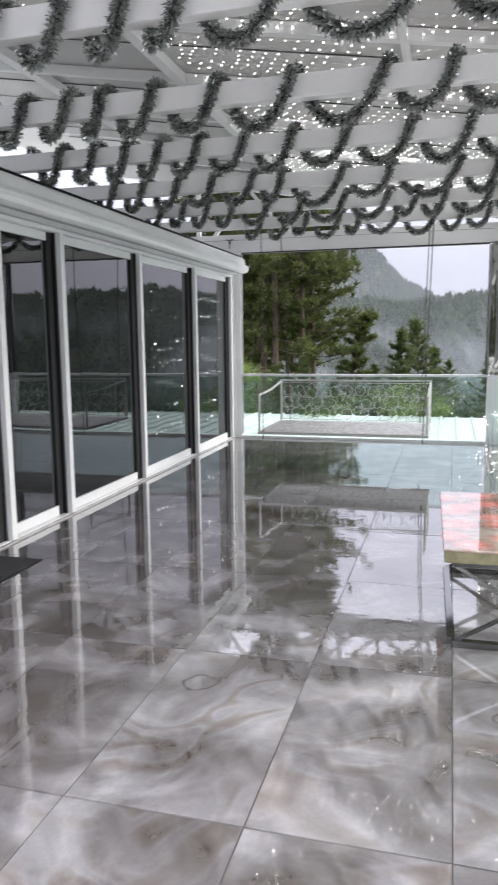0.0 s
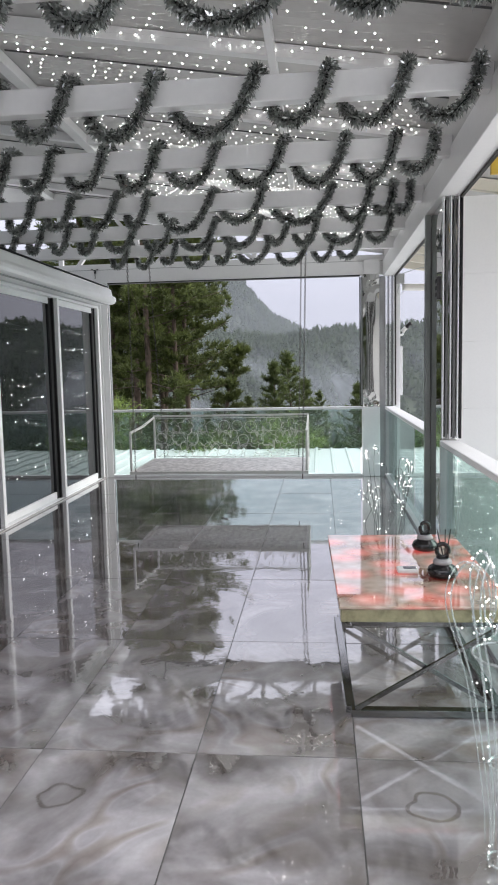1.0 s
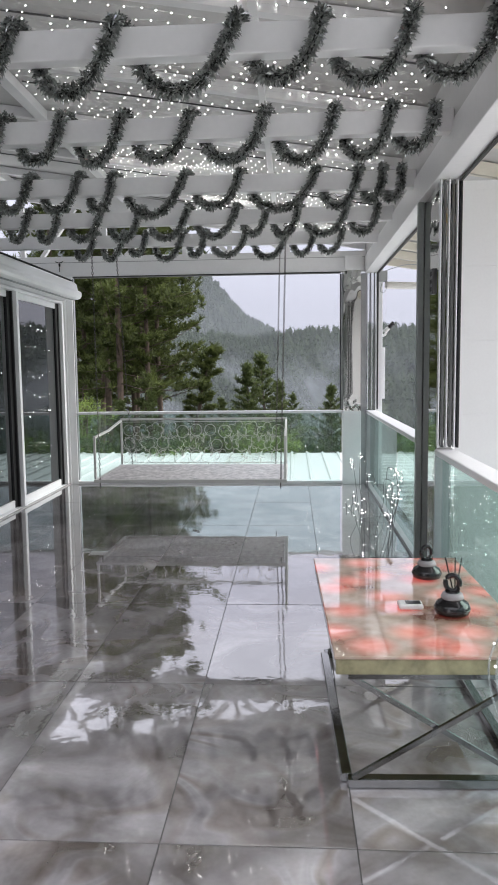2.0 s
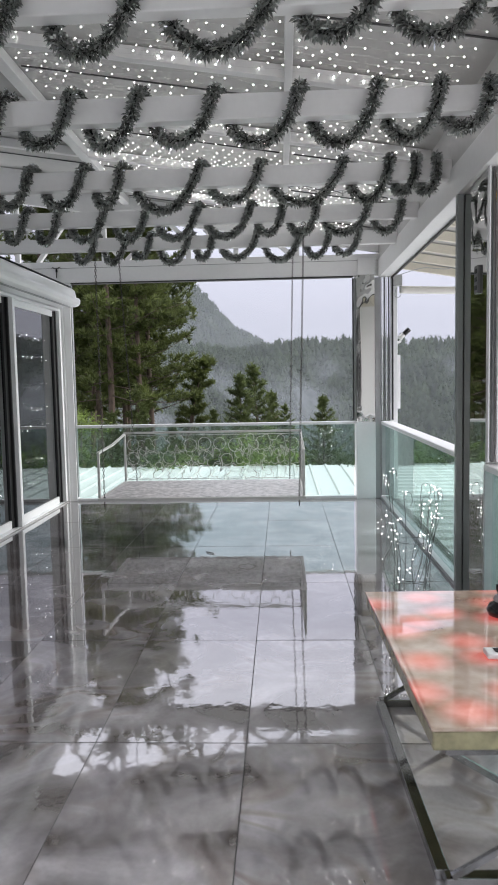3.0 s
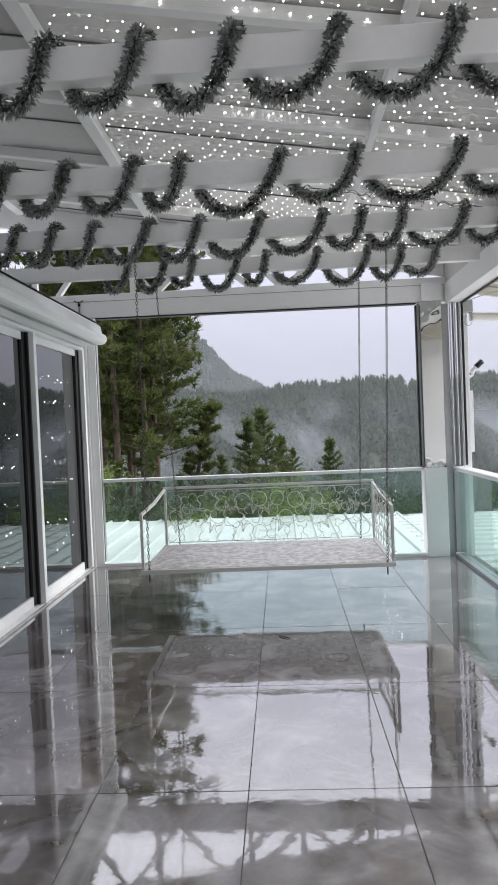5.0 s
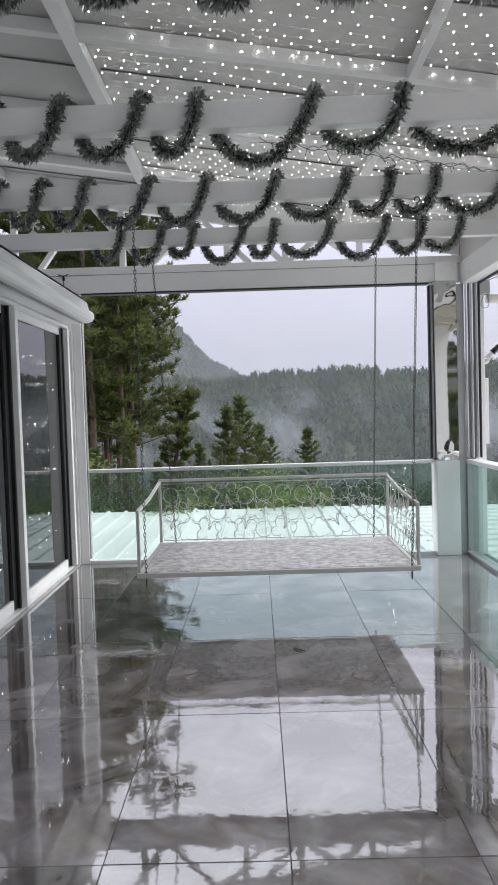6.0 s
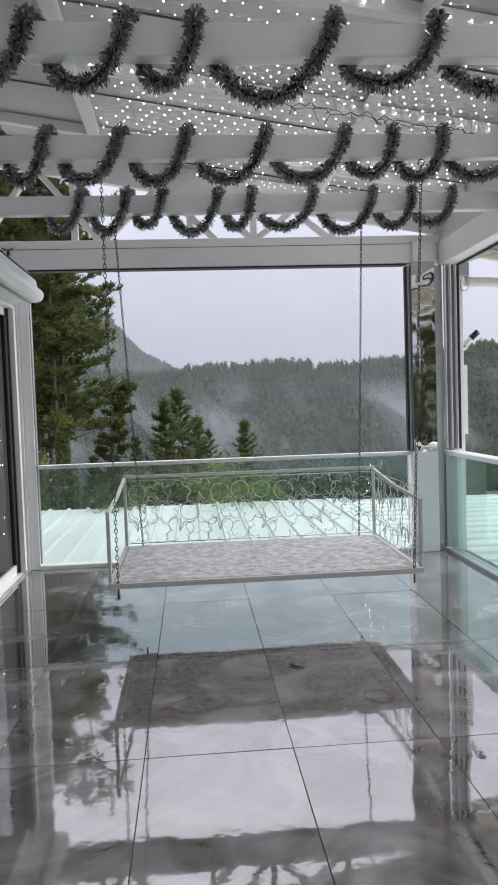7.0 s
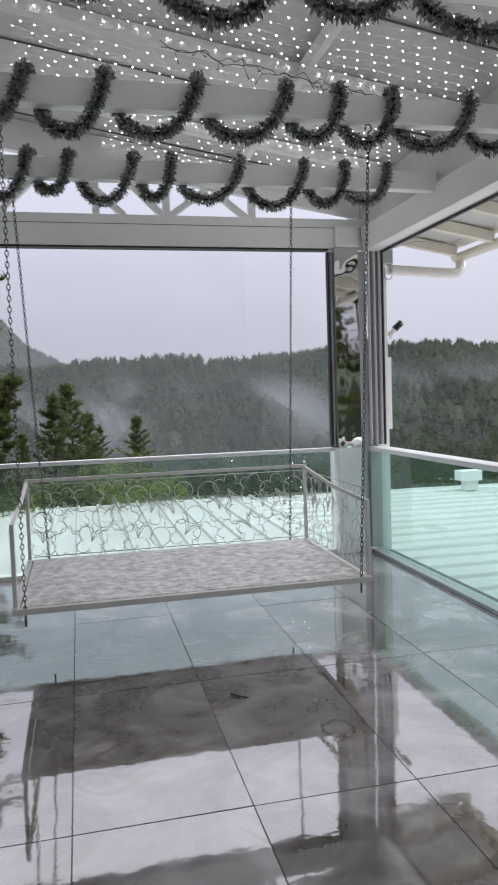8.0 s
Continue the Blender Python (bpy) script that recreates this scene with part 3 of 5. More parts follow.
tagged(part("column_cap", boxed((0.86, Y_FRONT - 0.1, HEAD_Z + 0.014), (1.075, Y_FRONT - 0.065, 2.9), 0.003), M_BEAM), "white plate at the head of the corner column", "trim", kind="structure")
bm = boxed((1.105, 6.98, 0.0), (1.148, 7.03, 2.675), 0.004)
tagged(part("steel_post", bm, M_POST), "slim grey-green steel post", "post", kind="structure")


# ---- structure: side openings ----
bm = boxed((X_RIGHT - 0.03, Y_ROOF, HEAD_Z - 0.02), (X_RIGHT + 0.13, Y_FRONT - 0.062, 2.895), 0.006)
tagged(part("side_beam", bm, M_BEAM), "white box beam over the side openings", "beam", kind="structure")


def side_window(name, y0, y1):
    """A sliding window with its fixed lower glass, between y0 (near) and y1 (far)."""
    w = anchor(name, X_RIGHT, (y0 + y1) / 2, 0, "side opening with a green glass balustrade and grey sliding tracks", "window", kind="structure")
    off = Vector((X_RIGHT, (y0 + y1) / 2, 0))
    def add(nm, a, b, m, bevel=0.003, label=""):
        return part(nm, boxed(Vector(a) - off, Vector(b) - off, bevel), m, w, label)
    x = X_RIGHT
    for ya, s in ((y1, -1), (y0, 1)):
        for k, mm in enumerate((M_ALU, M_TRACK, M_ALU, M_TRACK, M_ALU)):
            add("side_track", (x + k * 0.026, ya, 0.97), (x + k * 0.026 + (0.008 if mm is M_ALU else 0.016), ya + s * (0.05 if mm is M_ALU else 0.03), HEAD_Z - 0.022), mm, 0.002)
        add("side_gasket", (x + 0.122, ya, 0.97), (x + 0.136, ya + s * 0.055, HEAD_Z - 0.022), M_GASKET, 0.002)
    add("head_track", (x + 0.112, y0, HEAD_Z - 0.04), (x + 0.134, y1, HEAD_Z - 0.022), M_GASKET, label="black rubber head track")
    add("top_rail", (x - 0.01, y0, RAIL_Z - 0.035), (x + 0.13, y1, RAIL_Z + 0.005), M_ALU, 0.008, "white sill rail on the glass")
    add("sill", (x - 0.01, y0, 0.0), (x + 0.1, y1, 0.03), M_GREY, label="low aluminium sill")
    for k in range(1 if y1 - y0 < 4.2 else 2):
        ym = (y1 - y0) / (1 if y1 - y0 < 4.2 else 2)
        p = add("pane", (x + 0.04, y0 + k * ym + 0.004, 0.031), (x + 0.048, y0 + (k + 1) * ym - 0.004, RAIL_Z - 0.036), M_SIDEGLASS, 0, "green tinted glass")
        p.visible_shadow = False
    add("end_post", (x - 0.005, y1 - 0.012, 0.041), (x + 0.1, y1 + 0.02, RAIL_Z - 0.036), M_GREY)


side_window("window_2", 7.08, 10.92)
side_window("window_3", 2.3, 6.4)
tagged(part("wall_back_right", boxed((X_RIGHT - 0.02, Y_BACK - 0.8, 0.0), (X_RIGHT + 0.13, 2.26, 1.0), 0), M_CLAD), "plain white wall panel behind the walk", "wall", kind="structure")

# ---- structure: door wall ----
DOOR_POSTS = (1.85, 3.5, 5.16, 6.05, 7.64, 9.33, 10.88)


def door_wall():
    w = anchor("door_1", X_DOORS, 6.0, 0, "row of white framed sliding doors with dark reflecting glass", "door", kind="structure")
    off = Vector((X_DOORS, 6.0, 0))
    def add(nm, a, b, m, bevel=0.004, label="", parent=w):
        return part(nm, boxed(Vector(a) - off, Vector(b) - off, bevel), m, parent, label)
    x = X_DOORS
    add("threshold", (x - 0.16, 0.2, 0.0), (x + 0.012, 10.93, 0.016), M_ALU, label="low white threshold")
    add("plinth", (x + 0.0125, 0.2, 0.0), (x + 0.045, 10.93, 0.012), M_PLINTH, 0.002, "pale marble strip before the threshold")
    add("head_frame", (x - 0.16, 0.2, 2.36), (x + 0.02, 10.93, 2.392), M_ALU)
    for k, y in enumerate(DOOR_POSTS):
        add("frame_post", (x - 0.015, y - 0.026, 0.0165), (x + 0.03, y + 0.036, 2.359), M_ALU)
        add("post_back", (x - 0.14, y - 0.03, 0.0165), (x - 0.016, y + 0.04, 2.359), M_TRACK, 0.002, "dark grey track post")
        add("post_lip", (x - 0.07, y - 0.036, 0.0165), (x - 0.058, y - 0.031, 2.359), M_ALU, 0)
        add("post_gasket", (x - 0.05, y - 0.042, 0.0165), (x - 0.02, y - 0.0305, 2.359), M_GASKET, 0)
    for k, (ya, yb) in enumerate(zip(DOOR_POSTS, DOOR_POSTS[1:])):
        back = 0.045 if k % 2 else 0.06
        leaf = add("door_leaf", (x - back - 0.008, ya + 0.042, 0.1), (x - back + 0.0, yb - 0.047, 2.3), M_DARKGLASS, 0, "dark reflecting tinted glass")
        leaf.visible_shadow = False
        for nm, a, b, m in (("stile", (ya + 0.041, 0.017), (ya + 0.058, 2.358), M_ALU), ("stile", (yb - 0.12, 0.017), (yb - 0.046, 2.358), M_GASKET),
                            ("rail", (ya + 0.059, 0.017), (yb - 0.121, 0.1), M_ALU), ("rail", (ya + 0.059, 2.29), (yb - 0.121, 2.358), M_ALU)):
            add(nm, (x - back - 0.02, a[0], a[1]), (x - back + 0.018, b[0], b[1]), m, 0.003, parent=w)
        add("leaf_gasket", (x - back + 0.0185, ya + 0.0595, 0.116), (x - back + 0.0205, ya + 0.068, 2.289), M_GASKET, 0)


door_wall()


def shutter_box():
    s = anchor("shutter_box", -2.6, 6, 2.4, "white roller shutter box above the doors", "shutter box", kind="structure")
    prof = [(-0.36, 0.0), (0.06, 0.0), (0.095, 0.012), (0.115, 0.04), (0.118, 0.075), (0.105, 0.1), (0.07, 0.115), (0.055, 0.19), (0.03, 0.215), (-0.36, 0.232)]
    bm = bmesh.new()
    ends = [[bm.verts.new((px, y, pz)) for px, pz in prof] for y in (-6.0, 4.82)]
    for k in range(len(prof)):
        bm.faces.new((ends[0][k], ends[0][(k + 1) % len(prof)], ends[1][(k + 1) % len(prof)], ends[1][k]))
    bm.faces.new(ends[0][::-1])
    bm.faces.new(ends[1])
    part("housing", bm, M_ALU, s)
    part("cap", boxed((-0.5, -6.0, 0.2335), (0.02, 4.8, 0.241), 0.002), M_GASKET, s, "thin dark cap strip")
    part("guide_slot", boxed((-0.02, -6.0, -0.006), (0.02, 4.8, -0.0005), 0.001), M_GREY, s)


shutter_box()
bm = boxed((X_DOORS - 0.15, 10.94, 0.0), (FRONT_X0 - 0.102, Y_FRONT - 0.0, 2.62), 0.004)
tagged(part("corner_post", bm, M_ALU), "white corner post beside the doors", "post", kind="structure")
# the room behind the doors, added unseen; its back wall is coloured dark as unlit
for nm, a, b, m in (("wall_room_back", (-6.1, 0.1, 0), (-6.0, 10.94, 2.5), M_UNLIT_ROOM), ("wall_room_far", (-5.99, 10.75, 0), (X_DOORS - 0.17, 10.93, 2.5), M_CLAD),
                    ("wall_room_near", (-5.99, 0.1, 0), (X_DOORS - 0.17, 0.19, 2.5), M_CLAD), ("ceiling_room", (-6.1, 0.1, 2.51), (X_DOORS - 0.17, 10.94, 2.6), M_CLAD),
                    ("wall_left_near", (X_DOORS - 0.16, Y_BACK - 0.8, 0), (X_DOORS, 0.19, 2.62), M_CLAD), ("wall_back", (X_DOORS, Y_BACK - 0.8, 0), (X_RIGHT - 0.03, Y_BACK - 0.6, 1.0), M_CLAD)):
    tagged(part(nm, boxed(a, b, 0), m), "plain painted wall added to close the place", "wall", kind="structure")

# ---- outside: roof sheets, wall, eaves ----
def ribbed(name, x0, x1, y0, y1, z, along_y, pitch=0.33, tilt=0.0):
    """A sheet metal roof with raised ribs."""
    verts, faces = [], []
    a0, a1, b0, b1 = (x0, x1, y0, y1) if along_y else (y0, y1, x0, x1)
    u = a0
    prof = []
    while u < a1:
        prof += [(u, 0), (u + pitch * 0.78, 0), (u + pitch * 0.84, 0.03), (u + pitch * 0.94, 0.03)]
        u += pitch
    segs = 14
    for s in range(segs + 1):
        v = b0 + (b1 - b0) * s / segs
        for (p, h) in prof:
            wob = 0.012 * noise.noise(Vector((p * 0.9, v * 0.5, 1.0)))
            q = (p, v) if along_y else (v, p)
            verts.append((q[0], q[1], z + h + wob + tilt * ((q[1] - y0) if along_y else (q[0] - x0))))
    n = len(prof)
    for s in range(segs):
        for k in range(n - 1):
            i = s * n + k
            faces.append((i, i + 1, i + n + 1, i + n))
    return tagged(raw(name, verts, faces, M_SHEET), "wet white ribbed roofing sheets below the terrace", "roof", kind="structure")


ribbed("lower_roof_front", -12, 1.3, Y_FRONT + 0.14, 17.4, -0.34, True, tilt=0.0)
ribbed("lower_roof_side", 1.34, 9.4, 1.0, 16.8, -0.35, False, 0.42, tilt=-0.006)
vent = anchor("roof_vent", 5.26, 16.4, -0.36, "small white box vent on the lower roof", "vent")
part("box", boxed((-0.1, -0.06, 0.0), (0.16, 0.08, 0.18), 0.008), M_CLAD, vent)
part("cover", boxed((-0.2, -0.13, 0.181), (0.2, 0.13, 0.36), 0.012), M_ALU, vent)
tagged(part("house_block", boxed((-14, -8, -3.6), (9.0, 16.3, -0.42), 0), M_CLAD), "white rendered storey under the lower roofs", "wall", kind="structure")


def clad_wall():
    w = anchor("wall_neighbour", 1.3, 6.62, -0.33, "white panelled wall beside the terrace", "wall", kind="structure")
    part("backing", boxed((0.0, 0.0065, 0), (0.78, 0.12, 3.06), 0), M_CLAD, w)
    for k in range(6):
        part("panel", boxed((0.0, 0, k * 0.5 + 0.001), (0.78, 0.006, k * 0.5 + 0.5), 0.001), M_CLAD, w)


clad_wall()
bm = boxed((1.255, Y_FRONT - 0.09, -0.3), (1.335, Y_FRONT - 0.01, 2.75), 0.005)
tagged(part("outer_post", bm, M_ALU), "white outer post beside the corner column", "post", kind="structure")


bm = boxed((1.285, 5.56, 2.62), (2.0, 5.59, 2.77), 0.003)
tagged(part("yellow_board", bm, M_YELLOW), "yellow painted board under the eaves", "board")


def gutter():
    g = anchor("gutter", 2.13, 9.0, 2.63, "cream plastic gutter with a drain pipe to the post", "gutter")
    bm = bmesh.new()
    rings = []
    for y in (-2.5, 2.12):
        rings.append([bm.verts.new((0.065 * math.cos(math.pi + math.pi * k / 8), y, 0.065 * math.sin(math.pi + math.pi * k / 8) + 0.06)) for k in range(9)] + [bm.verts.new((0.058 * math.cos(2 * math.pi - math.pi * k / 8), y, 0.058 * math.sin(2 * math.pi - math.pi * k / 8) + 0.06)) for k in range(9)])
    n = len(rings[0])
    for k in range(n):
        bm.faces.new((rings[0][k], rings[0][(k + 1) % n], rings[1][(k + 1) % n], rings[1][k]))
    bm.faces.new(rings[0][::-1])
    bm.faces.new(rings[1])
    part("trough", bm, M_CREAM, g)
    pts = glide(((0, 2.05, 0.0), (0, 2.05, -0.06), (-0.03, 2.04, -0.1), (-0.1, 2.03, -0.115), (-0.4, 2.0, -0.11), (-0.76, 1.96, -0.1)), 6)
    part("drain_pipe", tube(bmesh.new(), pts, 0.045, 14), M_PIPE, g)
    part("junction_box", boxed((-0.86, 1.9, -0.06), (-0.74, 1.99, 0.07), 0.01), M_GREY, g, "small grey junction box")
    wire = glide(((-0.78, 1.95, 0.07), (-0.5, 1.9, 0.14), (-0.2, 1.85, 0.12), (0.0, 1.8, 0.24)), 8)
    part("cable", tube(bmesh.new(), wire, 0.005, 5), M_GREY, g)
    loop = glide(((-0.8, 1.94, -0.062), (-0.83, 1.9, -0.17), (-0.79, 1.88, -0.2), (-0.755, 1.9, -0.15), (-0.77, 1.93, -0.062)), 6)
    part("cable", tube(bmesh.new(), loop, 0.004, 5), M_GREY, g)
    return g


gutter()
for y in np.arange(3.6, 11.3, 0.62):
    bm = bmesh.new()
    v = []
    for x in (1.31, 2.08):
        for dy, dz in ((-0.03, -0.1), (0.03, -0.1), (0.03, -0.012), (-0.03, -0.012)):
            v.append(bm.verts.new((x, y + dy, eave_z(x) + dz)))
    for f in ((0, 1, 2, 3), (7, 6, 5, 4), (0, 4, 5, 1), (1, 5, 6, 2), (2, 6, 7, 3), (3, 7, 4, 0)):
        bm.faces.new([v[k] for k in f])
    tagged(part("eave_rafter", bm, M_CREAM), "cream painted rafter end under the eaves", "rafter", "eave rafters", "structure")


def security_camera():
    c = anchor("security_camera", 1.34, Y_FRONT - 0.05, 1.9, "small white wall camera with a dark hood on a post", "camera")
    part("bracket", tube(bmesh.new(), glide(((0, 0, 0), (0.03, 0, 0.01), (0.05, 0, 0.05)), 5), 0.014, 8), M_CARD, c)
    body = tube(bmesh.new(), ((0.02, 0, 0.045), (0.09, -0.01, 0.11)), 0.026, 12)
    part("body", body, M_CARD, c)
    part("hood", tube(bmesh.new(), ((0.075, -0.008, 0.098), (0.14, -0.016, 0.16)), 0.03, 12), M_BLACK, c, "dark camera front")


security_camera()
bm = boxed((1.338, Y_FRONT - 0.08, 1.1), (1.37, Y_FRONT - 0.02, 1.75), 0.004)
tagged(part("cable_duct", bm, M_ALU), "white cable duct on the outer post", "duct")

# ---- garlands ----
TURNS = {
    2.46: (-2.7, -2.2, -1.85, -1.4, -1.05, -0.6, -0.1, 0.35, 0.85),
    3.65: (-2.9, -2.6, -2.25, -1.95, -1.65, -1.31, -1.02, -0.77, -0.33, 0.27, 0.65, 1.0),
    4.83: (-2.9, -2.55, -2.25, -1.95, -1.72, -1.39, -1.0, -0.55, -0.03, 0.33, 0.71, 1.06),
    5.96: (-2.95, -2.64, -2.35, -2.08, -1.81, -1.5, -1.14, -0.79, -0.39, 0.05, 0.45, 0.77, 1.02),
    7.25: (-3.1, -2.8, -2.5, -2.15, -1.81, -1.43, -1.16, -0.61, -0.19, 0.38, 0.70, 0.88, 1.02),
    8.45: (-3.1, -2.8, -2.54, -2.26, -1.97, -1.57, -1.20, -0.76, -0.31, -0.03, 0.26, 0.70, 0.98),
    9.61: (-2.25, -1.95, -1.63, -1.38, -0.98, -0.74, -0.29, 0.15, 0.44, 0.74),
}


def tinsel_path(turns, rng):
    pts = []
    h = BEAM_TOP - BEAM_LOW
    for a, b in zip(turns, turns[1:]):
        w = b - a
        sag = min(0.15, 0.05 + 0.16 * w) * rng.uniform(0.8, 1.15)
        pts += [(a, -0.03, h + 0.028), (a + 0.02, 0.045, h + 0.028), (a + 0.06 * w + 0.03, 0.085, h * 0.5), (a + 0.12 * w + 0.03, 0.06, -0.02),
                (a + 0.36 * w, -0.005, -sag * 0.9), (a + 0.6 * w, -0.04, -sag), (a + 0.8 * w, -0.075, -sag * 0.45), (a + 0.93 * w, -0.085, h * 0.4), (b - 0.012, -0.08, h * 0.88)]
    pts.append((turns[-1], -0.03, h + 0.028))
    return glide(pts, 7)


def blades(path, rng, per_m, length, width):
    """Thin strips that stand out all round a path."""
    verts, faces = [], []
    for a, b in zip(path, path[1:]):
        d = b - a
        n = d.length * per_m
        n = int(n) + (rng.random() < n - int(n))
        if d.length < 1e-6:
            continue
        d.normalize()
        s = d.cross(Vector((0.3, 0.8, 0.5))).normalized()
        t = d.cross(s)
        for _ in range(n):
            p = a.lerp(b, rng.random())
            ang = rng.uniform(0, 2 * math.pi)
            out = math.cos(ang) * s + math.sin(ang) * t
            way = (out + d * rng.uniform(-1.0, 1.0) + Vector((rng.gauss(0, 0.25), rng.gauss(0, 0.25), -0.2))).normalized()
            ln = length * rng.uniform(0.4, 1.35)
            wd = way.cross(d + Vector((rng.uniform(-1, 1), rng.uniform(-1, 1), rng.uniform(-1, 1)))).normalized() * width * rng.uniform(0.7, 1.4)
            k = len(verts)
            p = p + out * 0.02 * rng.random() ** 0.6
            root, mid = p, p + way * ln * 0.6
            tip = p + way * ln + Vector((0, 0, -0.004))
            verts += [root, mid - wd, mid + wd, tip]
            faces += [(k, k + 1, k + 2), (k + 1, k + 3, k + 2)]
    return verts, faces


for n_beam, (gy, turns) in enumerate(TURNS.items()):
    rng = random.Random(100 + n_beam)
    g = anchor("tinsel_garland", 0, gy, BEAM_LOW, "dark green and silver tinsel garland wound round a white beam", "garland", "tinsel garlands")
    path = tinsel_path(turns, rng)
    part("core", tube(bmesh.new(), path, 0.011, 6), M_CORE, g)
    v, f = blades(path, rng, 2600, 0.029, 0.0046)
    tagged(raw("tinsel", v, f, M_TINSEL, g, "dark green tinsel strips"), kind="stuff")
    v, f = blades(path, rng, 420, 0.031, 0.004)
    tagged(raw("silver_tinsel", v, f, M_GLINT, g, "bright silver tinsel strips"), kind="stuff")

# ---- fairy lights under the roof ----
def octa(verts, faces, p, r):
    k = len(verts)
    verts += [(p[0] + r, p[1], p[2]), (p[0] - r, p[1], p[2]), (p[0], p[1] + r, p[2]), (p[0], p[1] - r, p[2]), (p[0], p[1], p[2] + r), (p[0], p[1], p[2] - r)]
    faces += [(k, k + 2, k + 4), (k + 2, k + 1, k + 4), (k + 1, k + 3, k + 4), (k + 3, k, k + 4), (k + 2, k, k + 5), (k + 1, k + 2, k + 5), (k + 3, k + 1, k + 5), (k, k + 3, k + 5)]


def strand(verts, faces, pts, r):
    """A thin three-sided cable through the points."""
    k0 = len(verts)
    for p in pts:
        for a in (0, 2.1, 4.2):
            verts.append((p[0] + r * math.cos(a) * 0.7, p[1] + r * math.cos(a) * 0.7, p[2] + r * math.sin(a)))
    for i in range(len(pts) - 1):
        for s in range(3):
            a, b = k0 + i * 3 + s, k0 + i * 3 + (s + 1) % 3
            faces.append((a, b, b + 3, a + 3))


def light_net(y0, y1, x0, x1, seed, droop=0.05, lit=0.95):
    rng = random.Random(seed)
    g = anchor("light_net", (x0 + x1) / 2, (y0 + y1) / 2, roof_z((x0 + x1) / 2) - 0.08, "net of lit white fairy lights hung under the roof", "string lights", "fairy light nets")
    ox, oy, oz = g.location
    bv, bf, wv, wf = [], [], [], []
    ny = max(2, int((y1 - y0) / 0.095))
    nx = max(2, int((x1 - x0) / 0.09))
    for j in range(ny + 1):
        y = y0 + (y1 - y0) * j / ny
        row = []
        for i in range(nx + 1):
            x = x0 + (x1 - x0) * i / nx + rng.gauss(0, 0.007) + (0.045 if j % 2 else 0)
            sag = droop * math.sin(math.pi * i / nx) * math.sin(math.pi * j / ny) + 0.03 * noise.noise(Vector((x * 1.5, y * 1.5, seed)))
            p = (x - ox, y + rng.gauss(0, 0.008) - oy, roof_z(x) - 0.045 - abs(sag) - oz)
            row.append(p)
            if rng.random() < lit * (1.0 if x > -1.2 else 0.85):
                octa(bv, bf, (p[0], p[1], p[2] - 0.004), rng.uniform(0.003, 0.0046))
        strand(wv, wf, row, 0.0005)
    tagged(raw("fairy_bulb", bv, bf, M_BULB, g, "tiny lit white bulbs"), kind="stuff")
    tagged(raw("cable", wv, wf, M_WIRE, g, "thin clear cable"), kind="stuff")


NETS = ((3.2, 4.28, -1.4, 0.9, 0.3), (4.4, 5.48, -1.3, 0.9, 0.4), (5.6, 6.68, -1.75, 0.95, 0.8), (6.8, 7.88, -1.8, 0.9, 0.75), (8.0, 9.08, -1.84, 0.95, 0.97), (9.2, 10.28, -1.84, 0.95, 0.95), (10.4, 11.2, -1.1, 0.85, 0.95))
for k, (ya, yb, xa, xb, lit) in enumerate(NETS):
    light_net(ya, yb, xa, xb, 40 + k, lit=lit)
light_net(4.45, 5.4, -3.3, -2.5, 61)


def light_strand(points, seed, bulbs, label, loose=0.003):
    """A thin cable with small lit bulbs, hung against glass."""
    rng = random.Random(seed)
    o = anchor("light_strand", *points[0], label, "string lights", "light strands")
    base = Vector(points[0])
    line = [p - base for p in glide(points, 10)]
    wv, wf, bv, bf = [], [], [], []
    strand(wv, wf, line, 0.0006)
    for k in range(bulbs):
        q = line[min(int((k + rng.random()) / bulbs * len(line)), len(line) - 1)]
        octa(bv, bf, (q.x + rng.gauss(0, loose), q.y + rng.gauss(0, 0.02 if loose < 0.01 else 0.004), q.z - 0.006 + rng.gauss(0, 0.012)), rng.uniform(0.0022, 0.0036) if loose < 0.01 else rng.uniform(0.0014, 0.0024))
    tagged(raw("fairy_bulb", bv, bf, M_BULB, o, "tiny lit white bulbs"), kind="stuff")
    raw("cable", wv, wf, M_DARKWIRE, o, "thin dark cable")


for k, (ya, yb) in enumerate(((8.0, 8.95), (9.6, 10.5))):
    rng = random.Random(90 + k)
    for j in range(7):
        z = 2.02 - 0.26 * j + rng.uniform(-0.05, 0.05)
        pts = [(X_DOORS - 0.015, ya + (yb - ya) * q / 4 + rng.uniform(-0.04, 0.04), z + rng.uniform(-0.09, 0.05)) for q in range(5)]
        light_strand(pts, 200 + 10 * k + j, rng.choice((2, 3, 5, 6)), "thin string of lit fairy lights hung across the door glass")
for k, x in enumerate((0.40, 0.53)):
    light_strand([(x, Y_FRONT - 0.03, 0.9), (x + 0.01, Y_FRONT - 0.03, 0.75), (x - 0.012, Y_FRONT - 0.03, 0.6), (x, Y_FRONT - 0.03, 0.42)], 300 + k, 9, "short string of lit fairy lights hanging on the railing glass", 0.018)


